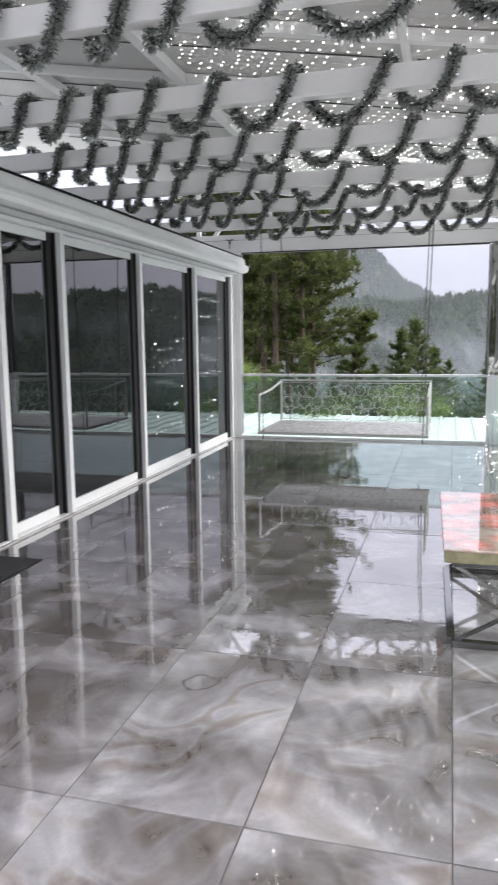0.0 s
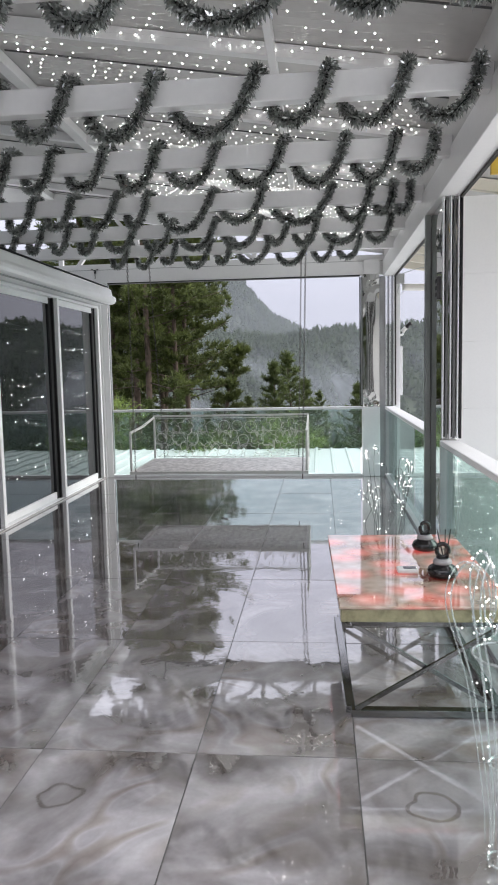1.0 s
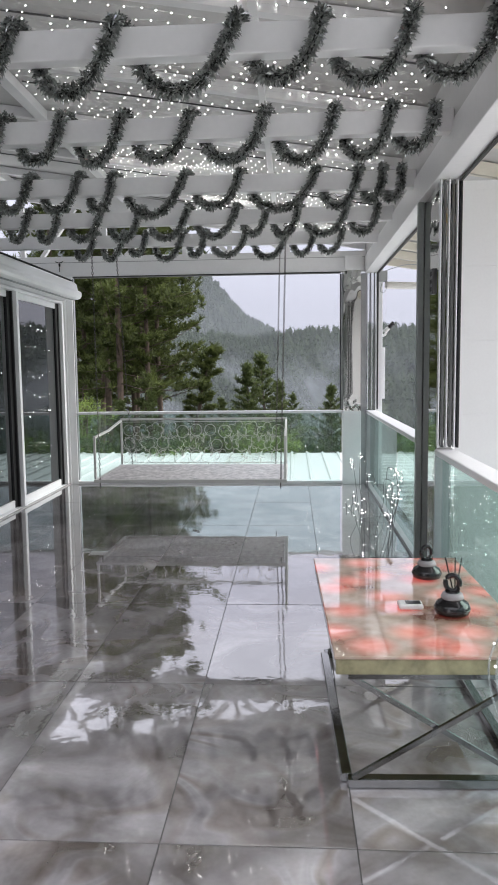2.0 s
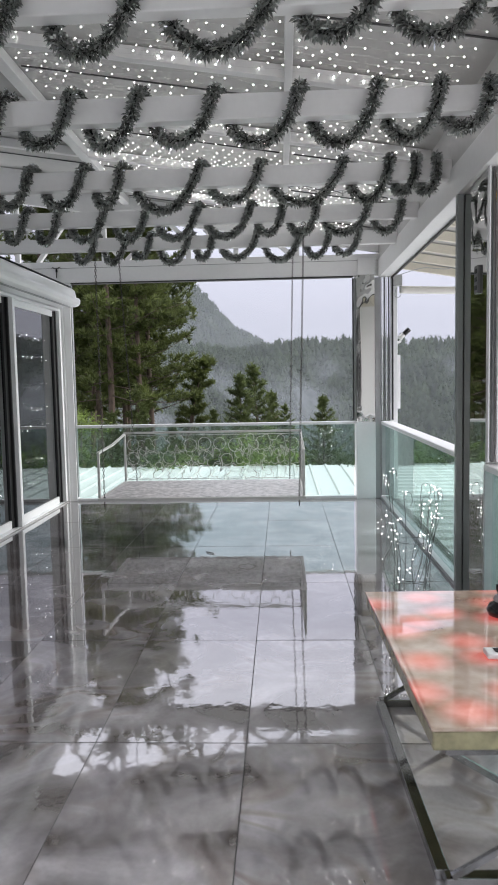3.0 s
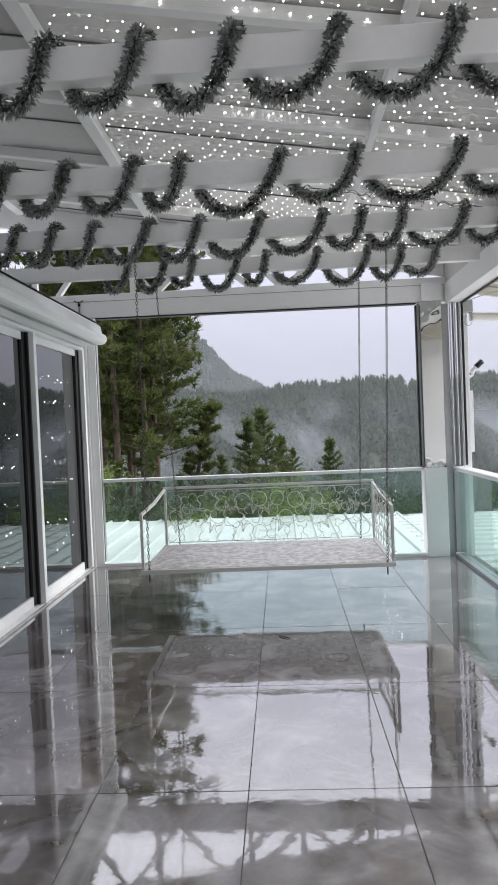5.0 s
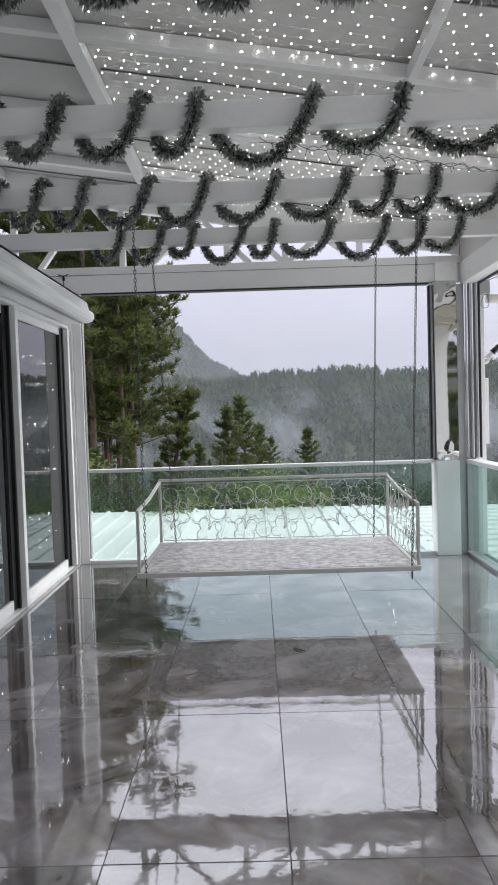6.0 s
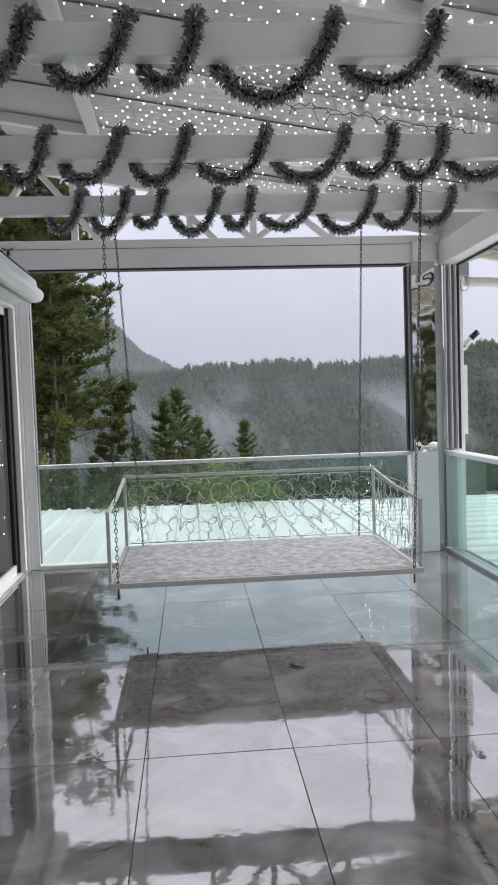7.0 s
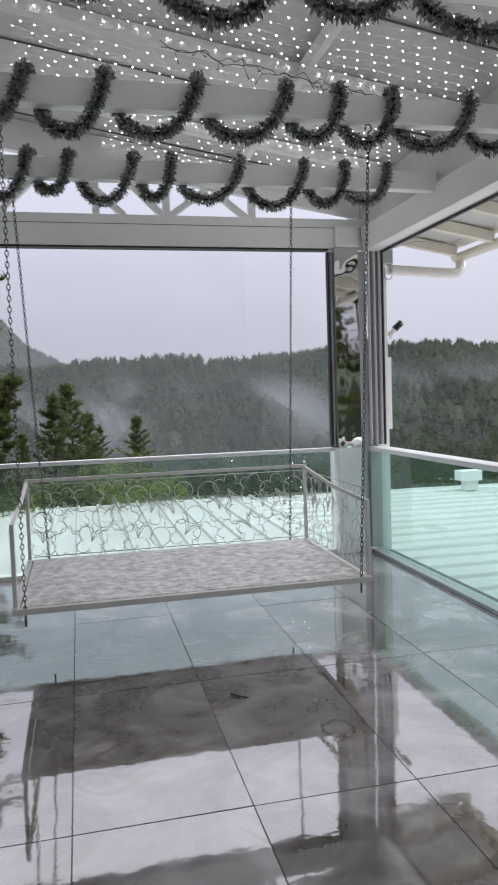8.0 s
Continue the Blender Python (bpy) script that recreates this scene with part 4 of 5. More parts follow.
def loose_cable():
    """An unlit string of lights that straggles along the edge of a rafter."""
    g = anchor("loose_cable", 0.0, 9.06, 3.33, "unlit dark string light cable straggling under the roof", "string lights")
    rng = random.Random(8)
    bm = bmesh.new()
    for way in (0.0, 0.05):
        pts = []
        for i in range(44):
            x = -0.85 + 1.85 * i / 43
            pts.append((x, way * math.sin(i * 0.9) + rng.gauss(0, 0.018), roof_z(x) - 0.1 - 3.33 - 0.02 * abs(math.sin(i * 0.55 + way * 40)) + rng.gauss(0, 0.007)))
        tube(bm, glide(pts, 3), 0.0023, 5)
        for i in range(2, 43, 3):
            p = Vector(pts[i])
            q = p + Vector((rng.uniform(-0.05, 0.05), rng.uniform(-0.05, 0.03), -rng.uniform(0.02, 0.07)))
            tube(bm, (p, p.lerp(q, 0.6), q), [0.0018, 0.0018, 0.004], 5)
    part("cable", bm, M_DARKWIRE, g)


loose_cable()

# ---- porch swing ----
SX0, SX1, SY0, SY1, SZ, ST = -1.745, 0.12, 8.53, 9.66, 0.415, 0.945
swing = anchor("porch_swing", SX0, SY0, SZ, "white steel porch swing with butterfly back, hung on dark chains", "swing")
SW, SD, SH = SX1 - SX0, SY1 - SY0, ST - SZ


def sq(a, b, r=0.011):
    lo = [min(p, q) - r for p, q in zip(a, b)]
    hi = [max(p, q) + r for p, q in zip(a, b)]
    return boxed(lo, hi, 0.003)


def fill_swing():
    part("seat", boxed((0.02, 0.02, -0.006), (SW - 0.02, SD - 0.02, 0.018), 0.006), M_SEAT, swing, "pale veined seat board")
    for nm, a, b in (("seat_frame", (0, 0, 0), (SW, 0, 0)), ("seat_frame", (0, SD, 0), (SW, SD, 0)), ("seat_frame", (0, 0.03, 0), (0, SD - 0.03, 0)), ("seat_frame", (SW, 0.03, 0), (SW, SD - 0.03, 0))):
        part(nm, sq(a, b, 0.016), M_SWING, swing)
    for x in (0, SW):
        part("upright", sq((x, 0, 0.032), (x, 0, SH - 0.12)), M_SWING, swing)
        part("upright", sq((x, SD, 0.032), (x, SD, SH - 0.03)), M_SWING, swing)
        part("arm_rail", tube(bmesh.new(), ((x, -0.014, SH - 0.1), (x, SD * 0.5, SH - 0.075), (x, SD + 0.0, SH - 0.012)), 0.014, 4, square=True), M_SWING, swing)
    part("back_rail", sq((0.0, SD, SH), (SW, SD, SH)), M_SWING, swing)


fill_swing()


def outline(kind, r):
    """The outline of a wrought motif in the plane y = 0."""
    if kind == "ring":
        return [[(r * math.cos(a), 0, r * math.sin(a)) for a in np.linspace(0, 2 * math.pi, 25)[:-1]]], []
    if kind == "flower":
        pts = []
        for a in np.linspace(0, 2 * math.pi, 41)[:-1]:
            q = r * (0.72 + 0.34 * abs(math.sin(2.5 * a)))
            pts.append((q * math.cos(a), 0, q * math.sin(a)))
        return [pts], []
    pts = []
    for a in np.linspace(0, 2 * math.pi, 49)[:-1]:  # butterfly wings
        q = r * (0.55 + 0.55 * abs(math.sin(a * 2)) ** 0.7 + 0.15 * math.sin(a))
        pts.append((q * math.cos(a), 0, q * math.sin(a)))
    feel = [glide(((0, 0, 0.1 * r), (s * 0.3 * r, 0, 0.8 * r), (s * 0.8 * r, 0, 1.25 * r)), 5) for s in (-1, 1)]
    feel += [glide(((0, 0, 0.1 * r), (s * 0.12 * r, 0, 0.8 * r), (s * 0.35 * r, 0, 1.3 * r)), 5) for s in (-1, 1)]
    return [pts], feel


motifs = {}
for kind, r in (("ring", 0.066), ("flower", 0.088), ("butterfly", 0.092)):
    loops, lines = outline(kind, r)
    bm = bmesh.new()
    for lp in loops:
        tube(bm, lp, 0.0025, 4, closed=True)
    for ln in lines:
        tube(bm, ln, 0.0022, 4)
    me = bpy.data.meshes.new(kind)
    bm.to_mesh(me)
    bm.free()
    me.materials.append(M_SWING)
    motifs[kind] = me


def panel(name, width, x, y, turn, seed):
    """A panel of touching motifs between seat and rail."""
    rng = random.Random(seed)
    bm = bmesh.new()
    for z in (0.035, SH - 0.03):
        tube(bm, ((0.02, 0, z), (width - 0.02, 0, z)), 0.003, 4)
    me = bpy.data.meshes.new(name)
    bm.to_mesh(me)
    bm.free()
    p = meshed(name, me, M_SWING, swing, "wrought panel of butterflies, flowers and rings")
    p.location, p.rotation_euler = (x, y, 0), (0, 0, turn)
    cols = max(2, int(width / 0.155))
    for j in range(3):
        for i in range(cols + (j % 2)):
            kind = ("butterfly", "flower", "ring", "flower", "butterfly", "ring", "butterfly")[(i * 3 + j * 2 + rng.randrange(2)) % 7]
            ob = meshed(kind, motifs[kind], M_SWING, p)
            px = width * (i + (0.5 if j % 2 == 0 else 0.0)) / cols
            ob.location = (min(max(px, 0.09), width - 0.09) + rng.uniform(-0.012, 0.012), 0.002 * (i % 2), 0.105 + j * 0.148 + rng.uniform(-0.015, 0.015))
            ob.rotation_euler = (0, rng.uniform(-0.6, 0.6) + (math.pi if j == 2 else 0), 0)
            ob.scale = [rng.uniform(0.9, 1.08)] * 3


panel("back_panel", SW, 0, SD, 0, 4)
panel("side_panel", SD, SW, 0, math.pi / 2, 6)


def chain(top, low):
    """A chain of oval links, a bolt at its foot, relative to the swing."""
    top, low = Vector(top) - swing.location, Vector(low) - swing.location
    d = top - low
    n = int(d.length / 0.026)
    q = d.to_track_quat("Z", "Y").to_matrix()
    bm = bmesh.new()
    for i in range(n):
        c = low + d * (i + 0.5) / n
        pts = []
        for a in np.linspace(0, 2 * math.pi, 11)[:-1]:
            flat = Vector((0.0078 * math.cos(a), 0, 0.0165 * math.sin(a)))
            if i % 2:
                flat = Vector((0, flat.x, flat.z))
            pts.append(c + q @ flat)
        tube(bm, pts, 0.0027, 5, closed=True)
    ch = part("chain", bm, M_CHAIN, swing, "dark steel link chain")
    part("bolt", bar(low + Vector((0, 0, 0.02)), low - Vector((0, 0, 0.075)), 0.006, 8), M_CHAIN, ch)
    part("hook", tube(bmesh.new(), [top + Vector((0.018 * math.sin(a), 0, 0.02 - 0.018 * math.cos(a))) for a in np.linspace(0.2, 5.4, 14)], 0.004, 6), M_CHAIN, ch)


chain((-1.69, 8.45, BEAM_LOW - 0.04), (SX0 + 0.045, SY0 + 0.0, SZ))
chain((0.14, 8.45, BEAM_LOW - 0.04), (SX1 - 0.045, SY0 + 0.0, SZ))
chain((-1.735, 9.61, BEAM_LOW - 0.04), (SX0 + 0.12, SY1 - 0.0, SZ))
chain((0.065, 9.61, BEAM_LOW - 0.04), (SX1 - 0.12, SY1 - 0.0, SZ))

# ---- low table ----
TX0, TX1, TY0, TY1, TZ = 0.30, 1.04, 4.0, 5.32, 0.50
table = anchor("low_table", TX0 + 0.035, TY0, 0, "low table, glossy marbled top lit red from inside, chrome crossed legs", "table")
table.rotation_euler = (0, 0, radians(1.5))


def fill_table():
    w, d = TX1 - TX0, TY1 - TY0
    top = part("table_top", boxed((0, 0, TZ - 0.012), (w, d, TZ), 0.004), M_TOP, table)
    part("edge", boxed((0.006, 0.006, TZ - 0.07), (w - 0.006, d - 0.006, TZ - 0.0125), 0.006), M_TOPEDGE, top, "olive marbled thick edge")
    for y in (0.045, d - 0.1):
        part("floor_bar", boxed((0.05, y - 0.02, 0.001), (w - 0.05, y + 0.02, 0.035), 0.003), M_CHROME, table)
        for a, b, o in (((0.07, y - 0.012, 0.036), (w - 0.06, y - 0.012, TZ - 0.096), 0), ((w - 0.07, y + 0.012, 0.036), (0.06, y + 0.012, TZ - 0.096), 1)):
            part("cross_leg", tube(bmesh.new(), (a, b), 0.0125, 4, square=True), M_CHROME, table)
        part("top_bar", boxed((0.05, y - 0.02, TZ - 0.095), (w - 0.05, y + 0.02, TZ - 0.0705), 0.003), M_CHROME, table)
    for x in (0.05, w - 0.05):
        part("side_bar", boxed((x - 0.02, 0.066, 0.001), (x + 0.02, d - 0.121, 0.035), 0.003), M_CHROME, table)


fill_table()


def ornament(x, y, s, turn, twigs):
    """A squat black pot with a ribbon round its neck and a ring on top."""
    o = anchor("table_ornament", x, y, TZ, "black pot with pale ribbon, ring top and sticks" if twigs else "black ceramic pot with pale ribbon and ring top", "ornament", "table ornaments")
    pot = part("pot", lathe([(r * s, z * s) for r, z in ((0.035, 0.0), (0.058, 0.008), (0.064, 0.025), (0.055, 0.045), (0.03, 0.06), (0.022, 0.075), (0.026, 0.085))]), M_BLACK, o)
    part("ribbon", lathe([(r * s, z * s) for r, z in ((0.036, 0.058), (0.04, 0.064), (0.034, 0.078), (0.03, 0.08))]), M_BAND, o, "pale ribbon")
    part("ring", tube(bmesh.new(), [(s * 0.024 * math.cos(a), 0.004, s * (0.112 + 0.028 * math.sin(a))) for a in np.linspace(0, 2 * math.pi, 21)[:-1]], 0.009 * s, 8, closed=True), M_BLACK, o)
    if twigs:
        for a, b in ((-0.03, 0.03), (0.01, 0.05), (0.035, 0.02)):
            part("stick", bar((0.01, 0.02, 0.06), (a, 0.06, 0.22), 0.003, 6), M_BLACK, o)
    o.rotation_euler = (0, 0, turn)


ornament(0.825, 4.96, 1.1, 0.3, False)
ornament(0.835, 4.45, 1.15, -0.2, True)
remote = anchor("small_box", 0.68, 4.53, TZ, "small white plastic box with a dark screen lying on the table", "box")
part("case", boxed((-0.05, -0.035, 0.001), (0.05, 0.035, 0.022), 0.006), M_CARD, remote)
part("screen", boxed((-0.02, -0.02, 0.0225), (0.042, 0.02, 0.0245), 0.001), M_BLACK, remote, "dark screen")

# ---- lit wire figures ----
def wire_figure(x, y, h, seed, n, label, spread):
    """A stand of curled wires that rise from a narrow foot, with fairy lights wound on."""
    rng = random.Random(seed)
    o = anchor("wire_light_figure", x, y, 0, label, "light figure", "lit wire figures")
    bv, bf = [], []
    for k in range(n):
        a = 2 * math.pi * k / n + rng.uniform(-0.2, 0.2)
        ca, sa = math.cos(a), math.sin(a)
        hh = h * rng.uniform(0.86, 1.0)
        r0, r1, r2 = 0.04, spread * 0.6, spread * rng.uniform(0.8, 1.1)
        pts = [(r0 * ca, r0 * sa, 0.01), (r0 * 1.1 * ca, r0 * 1.1 * sa, hh * 0.2), (r1 * ca, r1 * sa, hh * 0.6), (r2 * ca, r2 * sa, hh * 0.86), (r2 * 0.88 * ca, r2 * 0.88 * sa, hh * 0.97),
               (r2 * 0.62 * ca, r2 * 0.62 * sa, hh), (r2 * 0.36 * ca, r2 * 0.36 * sa, hh * 0.94), (r2 * 0.3 * ca, r2 * 0.3 * sa, hh * 0.82), (r2 * 0.5 * ca, r2 * 0.5 * sa, hh * 0.77), (r2 * 0.62 * ca, r2 * 0.62 * sa, hh * 0.83)]
        line = glide(pts, 7)
        part("wire", tube(bmesh.new(), line, 0.003, 6), M_TUBE, o)
        part("wire", tube(bmesh.new(), [p + Vector((0.014 * sa, -0.014 * ca, 0.0)) + Vector((ca, sa, 0)) * 0.012 for p in line[3:50]], 0.0023, 5), M_TUBE, o)
        for q in line[2::4]:
            octa(bv, bf, (q.x + rng.gauss(0, 0.012), q.y + rng.gauss(0, 0.012), q.z + rng.gauss(0, 0.012)), 0.0021)
    for z in (0.012, h * 0.3, h * 0.62):
        rr = 0.045 if z < 0.4 * h else spread * 0.6
        part("hoop", tube(bmesh.new(), [(rr * math.cos(t), rr * math.sin(t), z) for t in np.linspace(0, 2 * math.pi, 25)[:-1]], 0.0045, 6, closed=True), M_TUBE, o)
    tagged(raw("fairy_bulb", bv, bf, M_BULB, o, "tiny lit white bulbs"), kind="stuff")


wire_figure(0.80, 3.12, 1.06, 1, 6, "clear curled wire figure wound with lit fairy lights, beside the table", 0.16)


def reed_figure(x, y, h, seed, n, r):
    """A loose stand of thin wires with crook tops on a small foot ring, with fairy lights wound along them."""
    rng = random.Random(seed)
    o = anchor("wire_light_figure", x, y, 0, "grey wire reed figure with lit fairy lights by the railing", "light figure", "lit wire figures")
    bv, bf = [], []
    for k in range(n):
        a = 2 * math.pi * k / n + rng.uniform(-0.3, 0.3)
        c = Vector((math.cos(a), math.sin(a), 0))
        side = Vector((-c.y, c.x, 0)) * rng.choice((-1, 1))
        top = h * (rng.uniform(0.88, 1.04) if k % 3 == 0 else rng.uniform(0.4, 0.85))
        foot = c * r * rng.uniform(0.3, 0.75)
        lean = foot + c * r * rng.uniform(0.1, 0.6) + side * rng.uniform(-0.03, 0.07)
        q = rng.uniform(0.022, 0.04)
        pts = [foot + Vector((0, 0, 0.004)), foot.lerp(lean, 0.3) + Vector((rng.gauss(0, 0.02), rng.gauss(0, 0.02), top * 0.35)), foot.lerp(lean, 0.8) + Vector((rng.gauss(0, 0.02), rng.gauss(0, 0.02), top * 0.7)), lean + Vector((0, 0, top - q)),
               lean + side * q * 0.5 + Vector((0, 0, top)), lean + side * q * 1.5 + Vector((0, 0, top - q * 0.3)), lean + side * q * 1.8 + Vector((0, 0, top - q * 1.8)), lean + side * q * 1.4 + Vector((0, 0, top - q * 2.8))]
        line = glide(pts, 7)
        part("wire", tube(bmesh.new(), line, 0.0022, 6), M_REED, o)
        for _ in range(7):
            p = line[rng.randrange(len(line))]
            octa(bv, bf, (p.x + rng.gauss(0, 0.01), p.y + rng.gauss(0, 0.01), max(0.02, p.z + rng.gauss(0, 0.012))), rng.uniform(0.0018, 0.003))
    for z, q in ((0.006, 0.6), (h * 0.42, 0.5)):
        part("hoop", tube(bmesh.new(), [(r * q * math.cos(t), r * q * math.sin(t), z) for t in np.linspace(0, 2 * math.pi, 33)[:-1]], 0.0022, 6, closed=True), M_REED, o)
    tagged(raw("fairy_bulb", bv, bf, M_BULB, o, "tiny lit white bulbs"), kind="stuff")


reed_figure(0.83, 7.1, 0.8, 2, 17, 0.22)

# ---- doormat ----
mat_ob = anchor("doormat", -2.52, 4.2, 0, "charcoal ribbed doormat lying before the doors", "doormat")
part("mat_pad", boxed((-0.18, -0.55, 0.001), (0.18, 0.6, 0.012), 0.004), M_MAT, mat_ob)
part("border", boxed((-0.2, -0.57, 0.0005), (0.2, 0.62, 0.006), 0.002), M_GASKET, mat_ob)

# ---- marks and litter on the floor ----
def stain(x, y, r, seed, squash):
    """The dried outline of a puddle."""
    rng = random.Random(seed)
    verts, faces = [], []
    n = 48
    for k in range(n):
        a = 2 * math.pi * k / n
        q = r * (1 + 0.35 * noise.noise(Vector((math.cos(a) * 1.2, math.sin(a) * 1.2, seed))))
        w = 0.004 + 0.008 * (0.5 + 0.5 * noise.noise(Vector((math.cos(a) * 2, math.sin(a) * 2, seed + 9))))
        for d in (-w, w):
            verts.append(((q + d) * math.cos(a), (q + d) * squash * math.sin(a), 0.0))
    for k in range(n):
        i, j = 2 * k, 2 * ((k + 1) % n)
        faces.append((i, j, j + 1, i + 1))
    ob = raw("water_stain", verts, faces, M_STAIN)
    ob.location = (x, y, 0.0012)
    tagged(ob, "dried dark outline of a puddle on a tile", "stain", "puddle stains")


stain(0.64, 3.40, 0.085, 1.0, 0.95)
stain(-0.68, 3.38, 0.075, 2.0, 0.9)
stain(-0.37, 7.72, 0.07, 3.0, 1.1)
twig = part("twig", tube(bmesh.new(), glide(((-0.045, 0.012, 0.004), (0.0, -0.004, 0.006), (0.05, -0.008, 0.004)), 5), 0.004, 6), M_BARK)
twig.location = (-0.71, 8.17, 0.001)
twig.rotation_euler = (0, 0, -0.55)
tagged(twig, "small dark twig lying on the wet floor", "twig")


def star_hook():
    o = anchor("cable_hook", -2.8, Y_FRONT - 0.062, 2.8, "small black cable hook on the front beam", "hook")
    part("stem", bar((0, -0.012, -0.03), (0, -0.012, 0.09), 0.005, 6), M_BLACK, o)
    part("plate", boxed((-0.012, -0.01, 0.04), (0.012, 0.0, 0.075), 0.002), M_BLACK, o)
    part("arm", tube(bmesh.new(), glide(((-0.05, -0.02, 0.1), (0, -0.012, 0.085), (0.05, -0.02, 0.1)), 5), 0.005, 6), M_BLACK, o)


star_hook()

def star_ornament(x, y, z):
    """A flat white six-armed star on a thread."""
    o = anchor("star_ornament", x, y, z, "small white snowflake star standing on a ceiling beam", "ornament")
    bm = bmesh.new()
    for k in range(6):
        a = math.pi / 6 + k * math.pi / 3
        d = Vector((math.cos(a), 0, math.sin(a)))
        tube(bm, (Vector((0, 0, 0.075)), Vector((0, 0, 0.075)) + d * 0.065), [0.012, 0.005], 5)
        for q in (-0.7, 0.7):
            p = Vector((0, 0, 0.075)) + d * 0.04
            tube(bm, (p, p + Vector((math.cos(a + q), 0, math.sin(a + q))) * 0.025), 0.005, 4)
    part("star", bm, M_CARD, o)
    part("base", boxed((-0.03, -0.012, 0.0), (0.03, 0.012, 0.014), 0.003), M_CARD, o)


star_ornament(-2.68, 9.6, BEAM_TOP)

# ---- landscape ----
def ground_z(x, y):
    """The valley: falling away from the terrace, rising to wooded ridges, with a mountain on one side."""
    dx, dy = x, y - 5.0
    r = math.hypot(dx, dy)
    az = math.degrees(math.atan2(dx, dy))
    def ease(a, b, v):
        t = min(max((v - a) / (b - a), 0), 1)
        return t * t * (3 - 2 * t)
    z = -3.6 - 3.0 * ease(18, 60, r) - 16 * ease(50, 150, r)
    ridge = 18.5 + 7.0 * ease(-2, 32, az) + 2.5 * math.sin(az * 0.35) + 1.2 * math.sin(az * 0.9 + 1)
    z += (ridge + 22.6) * ease(170, 520, r)
    z += (2.2 * noise.noise(Vector((x * 0.012, y * 0.012, 0.3))) + 0.8 * noise.noise(Vector((x * 0.05, y * 0.05, 4.0)))) * ease(40, 160, r)
    if r > 540:
        z -= 26 * ease(540, 720, r)
    peak = 205 * math.exp(-((az + 13.7) / 10.4) ** 2) + 50 * math.exp(-((az + 45) / 16) ** 2)
    z += peak * ease(640, 1000, r) * (1.0 + 0.1 * noise.noise(Vector((az * 0.4, r * 0.004, 2.0))))
    return z


def ground():
    rs = [0.5, 10, 18, 24, 32, 42, 55, 70, 90, 115, 145, 180, 215, 250, 290, 330, 370, 410, 450, 490, 520, 545, 580, 640, 720, 800, 880, 960, 1000, 1080, 1250, 1700, 2600]
    azs = [a for a in range(-60, 100, 1)] + [a for a in range(100, 300, 8)]
    verts, faces = [], []
    for r in rs:
        for a in azs:
            x, y = r * math.sin(radians(a)), 5 + r * math.cos(radians(a))
            verts.append((x, y, ground_z(x, y)))
    n = len(azs)
    for i in range(len(rs) - 1):
        for k in range(n):
            a, b = i * n + k, i * n + (k + 1) % n
            faces.append((a, b, b + n, a + n))
    g = raw("ground", verts, faces, M_GROUND)
    for p in g.data.polygons:
        p.use_smooth = True
    tagged(g, "wooded valley floor and hillsides", "ground", kind="structure")


ground()


def far_forest(name, count, r0, r1, a0, a1, h0, h1, seed, bits=34):
    rng = random.Random(seed)
    verts, faces = [], []
    for _ in range(count):
        a = radians(rng.uniform(a0, a1))
        r = math.sqrt(rng.uniform(r0 * r0, r1 * r1))
        x, y = r * math.sin(a), 5 + r * math.cos(a)
        z = ground_z(x, y) - 0.6
        h = rng.uniform(h0, h1) * (0.75 if rng.random() < 0.3 else 1.0)
        wide = h * rng.uniform(0.3, 0.55)
        lean = (rng.uniform(-0.03, 0.03) * h, rng.uniform(-0.03, 0.03) * h)
        low, tiers, sides = rng.uniform(0.08, 0.3), 3, 6
        for t in range(tiers):
            z0 = z + h * (low + (1 - low) * t / tiers * 0.92)
            z1 = min(z0 + h * (1 - low) * rng.uniform(0.4, 0.6), z + h)
            cx, cy = x + lean[0] * t / 3 + rng.gauss(0, 0.05) * h, y + lean[1] * t / 3 + rng.gauss(0, 0.05) * h
            rad, turn = 0.62 * wide * (1.0 - t / (tiers + 0.6)) ** 0.7, rng.uniform(0, 1)
            k = len(verts)
            verts.append((cx, cy, z1))
            for c in range(sides):
                q = rad * rng.uniform(0.6, 1.15)
                verts.append((cx + q * math.cos(turn + c * 0.8976), cy + q * math.sin(turn + c * 0.8976), z0 + rng.uniform(-0.1, 0.08) * h))
            faces += [(k, k + 1 + c, k + 1 + (c + 1) % sides) for c in range(sides)]
        for _ in range(bits):
            t = rng.random()
            rad = wide * (1.05 - t) ** 0.6 * rng.uniform(0.55, 1.05)
            b = rng.uniform(0, 6.283)
            px, py, pz = x + lean[0] * t + rad * math.cos(b), y + lean[1] * t + rad * math.sin(b), z + h * (low + (1 - low) * t)
            q = h * rng.uniform(0.035, 0.075)
            k = len(verts)
            for c in range(3):
                verts.append((px + rng.uniform(-q, q), py + rng.uniform(-q, q), pz + rng.uniform(-q, q * 0.7)))
            faces.append((k, k + 1, k + 2))
    woods = raw(name, verts, faces, M_FOREST)
    woods.data.polygons.foreach_set("use_smooth", [True] * len(faces))
    tagged(woods, "dense conifer forest on misty hillsides", "forest", kind="stuff")


far_forest("far_forest", 9000, 200, 545, -28, 75, 6, 12, 11, 48)
far_forest("rear_forest", 3000, 60, 240, 80, 330, 8, 14, 14, 14)
far_forest("valley_forest", 2200, 110, 205, -30, 75, 5, 9, 12, 60)
far_forest("mountain_forest", 5500, 700, 1020, -40, 2, 10, 15, 13, 14)


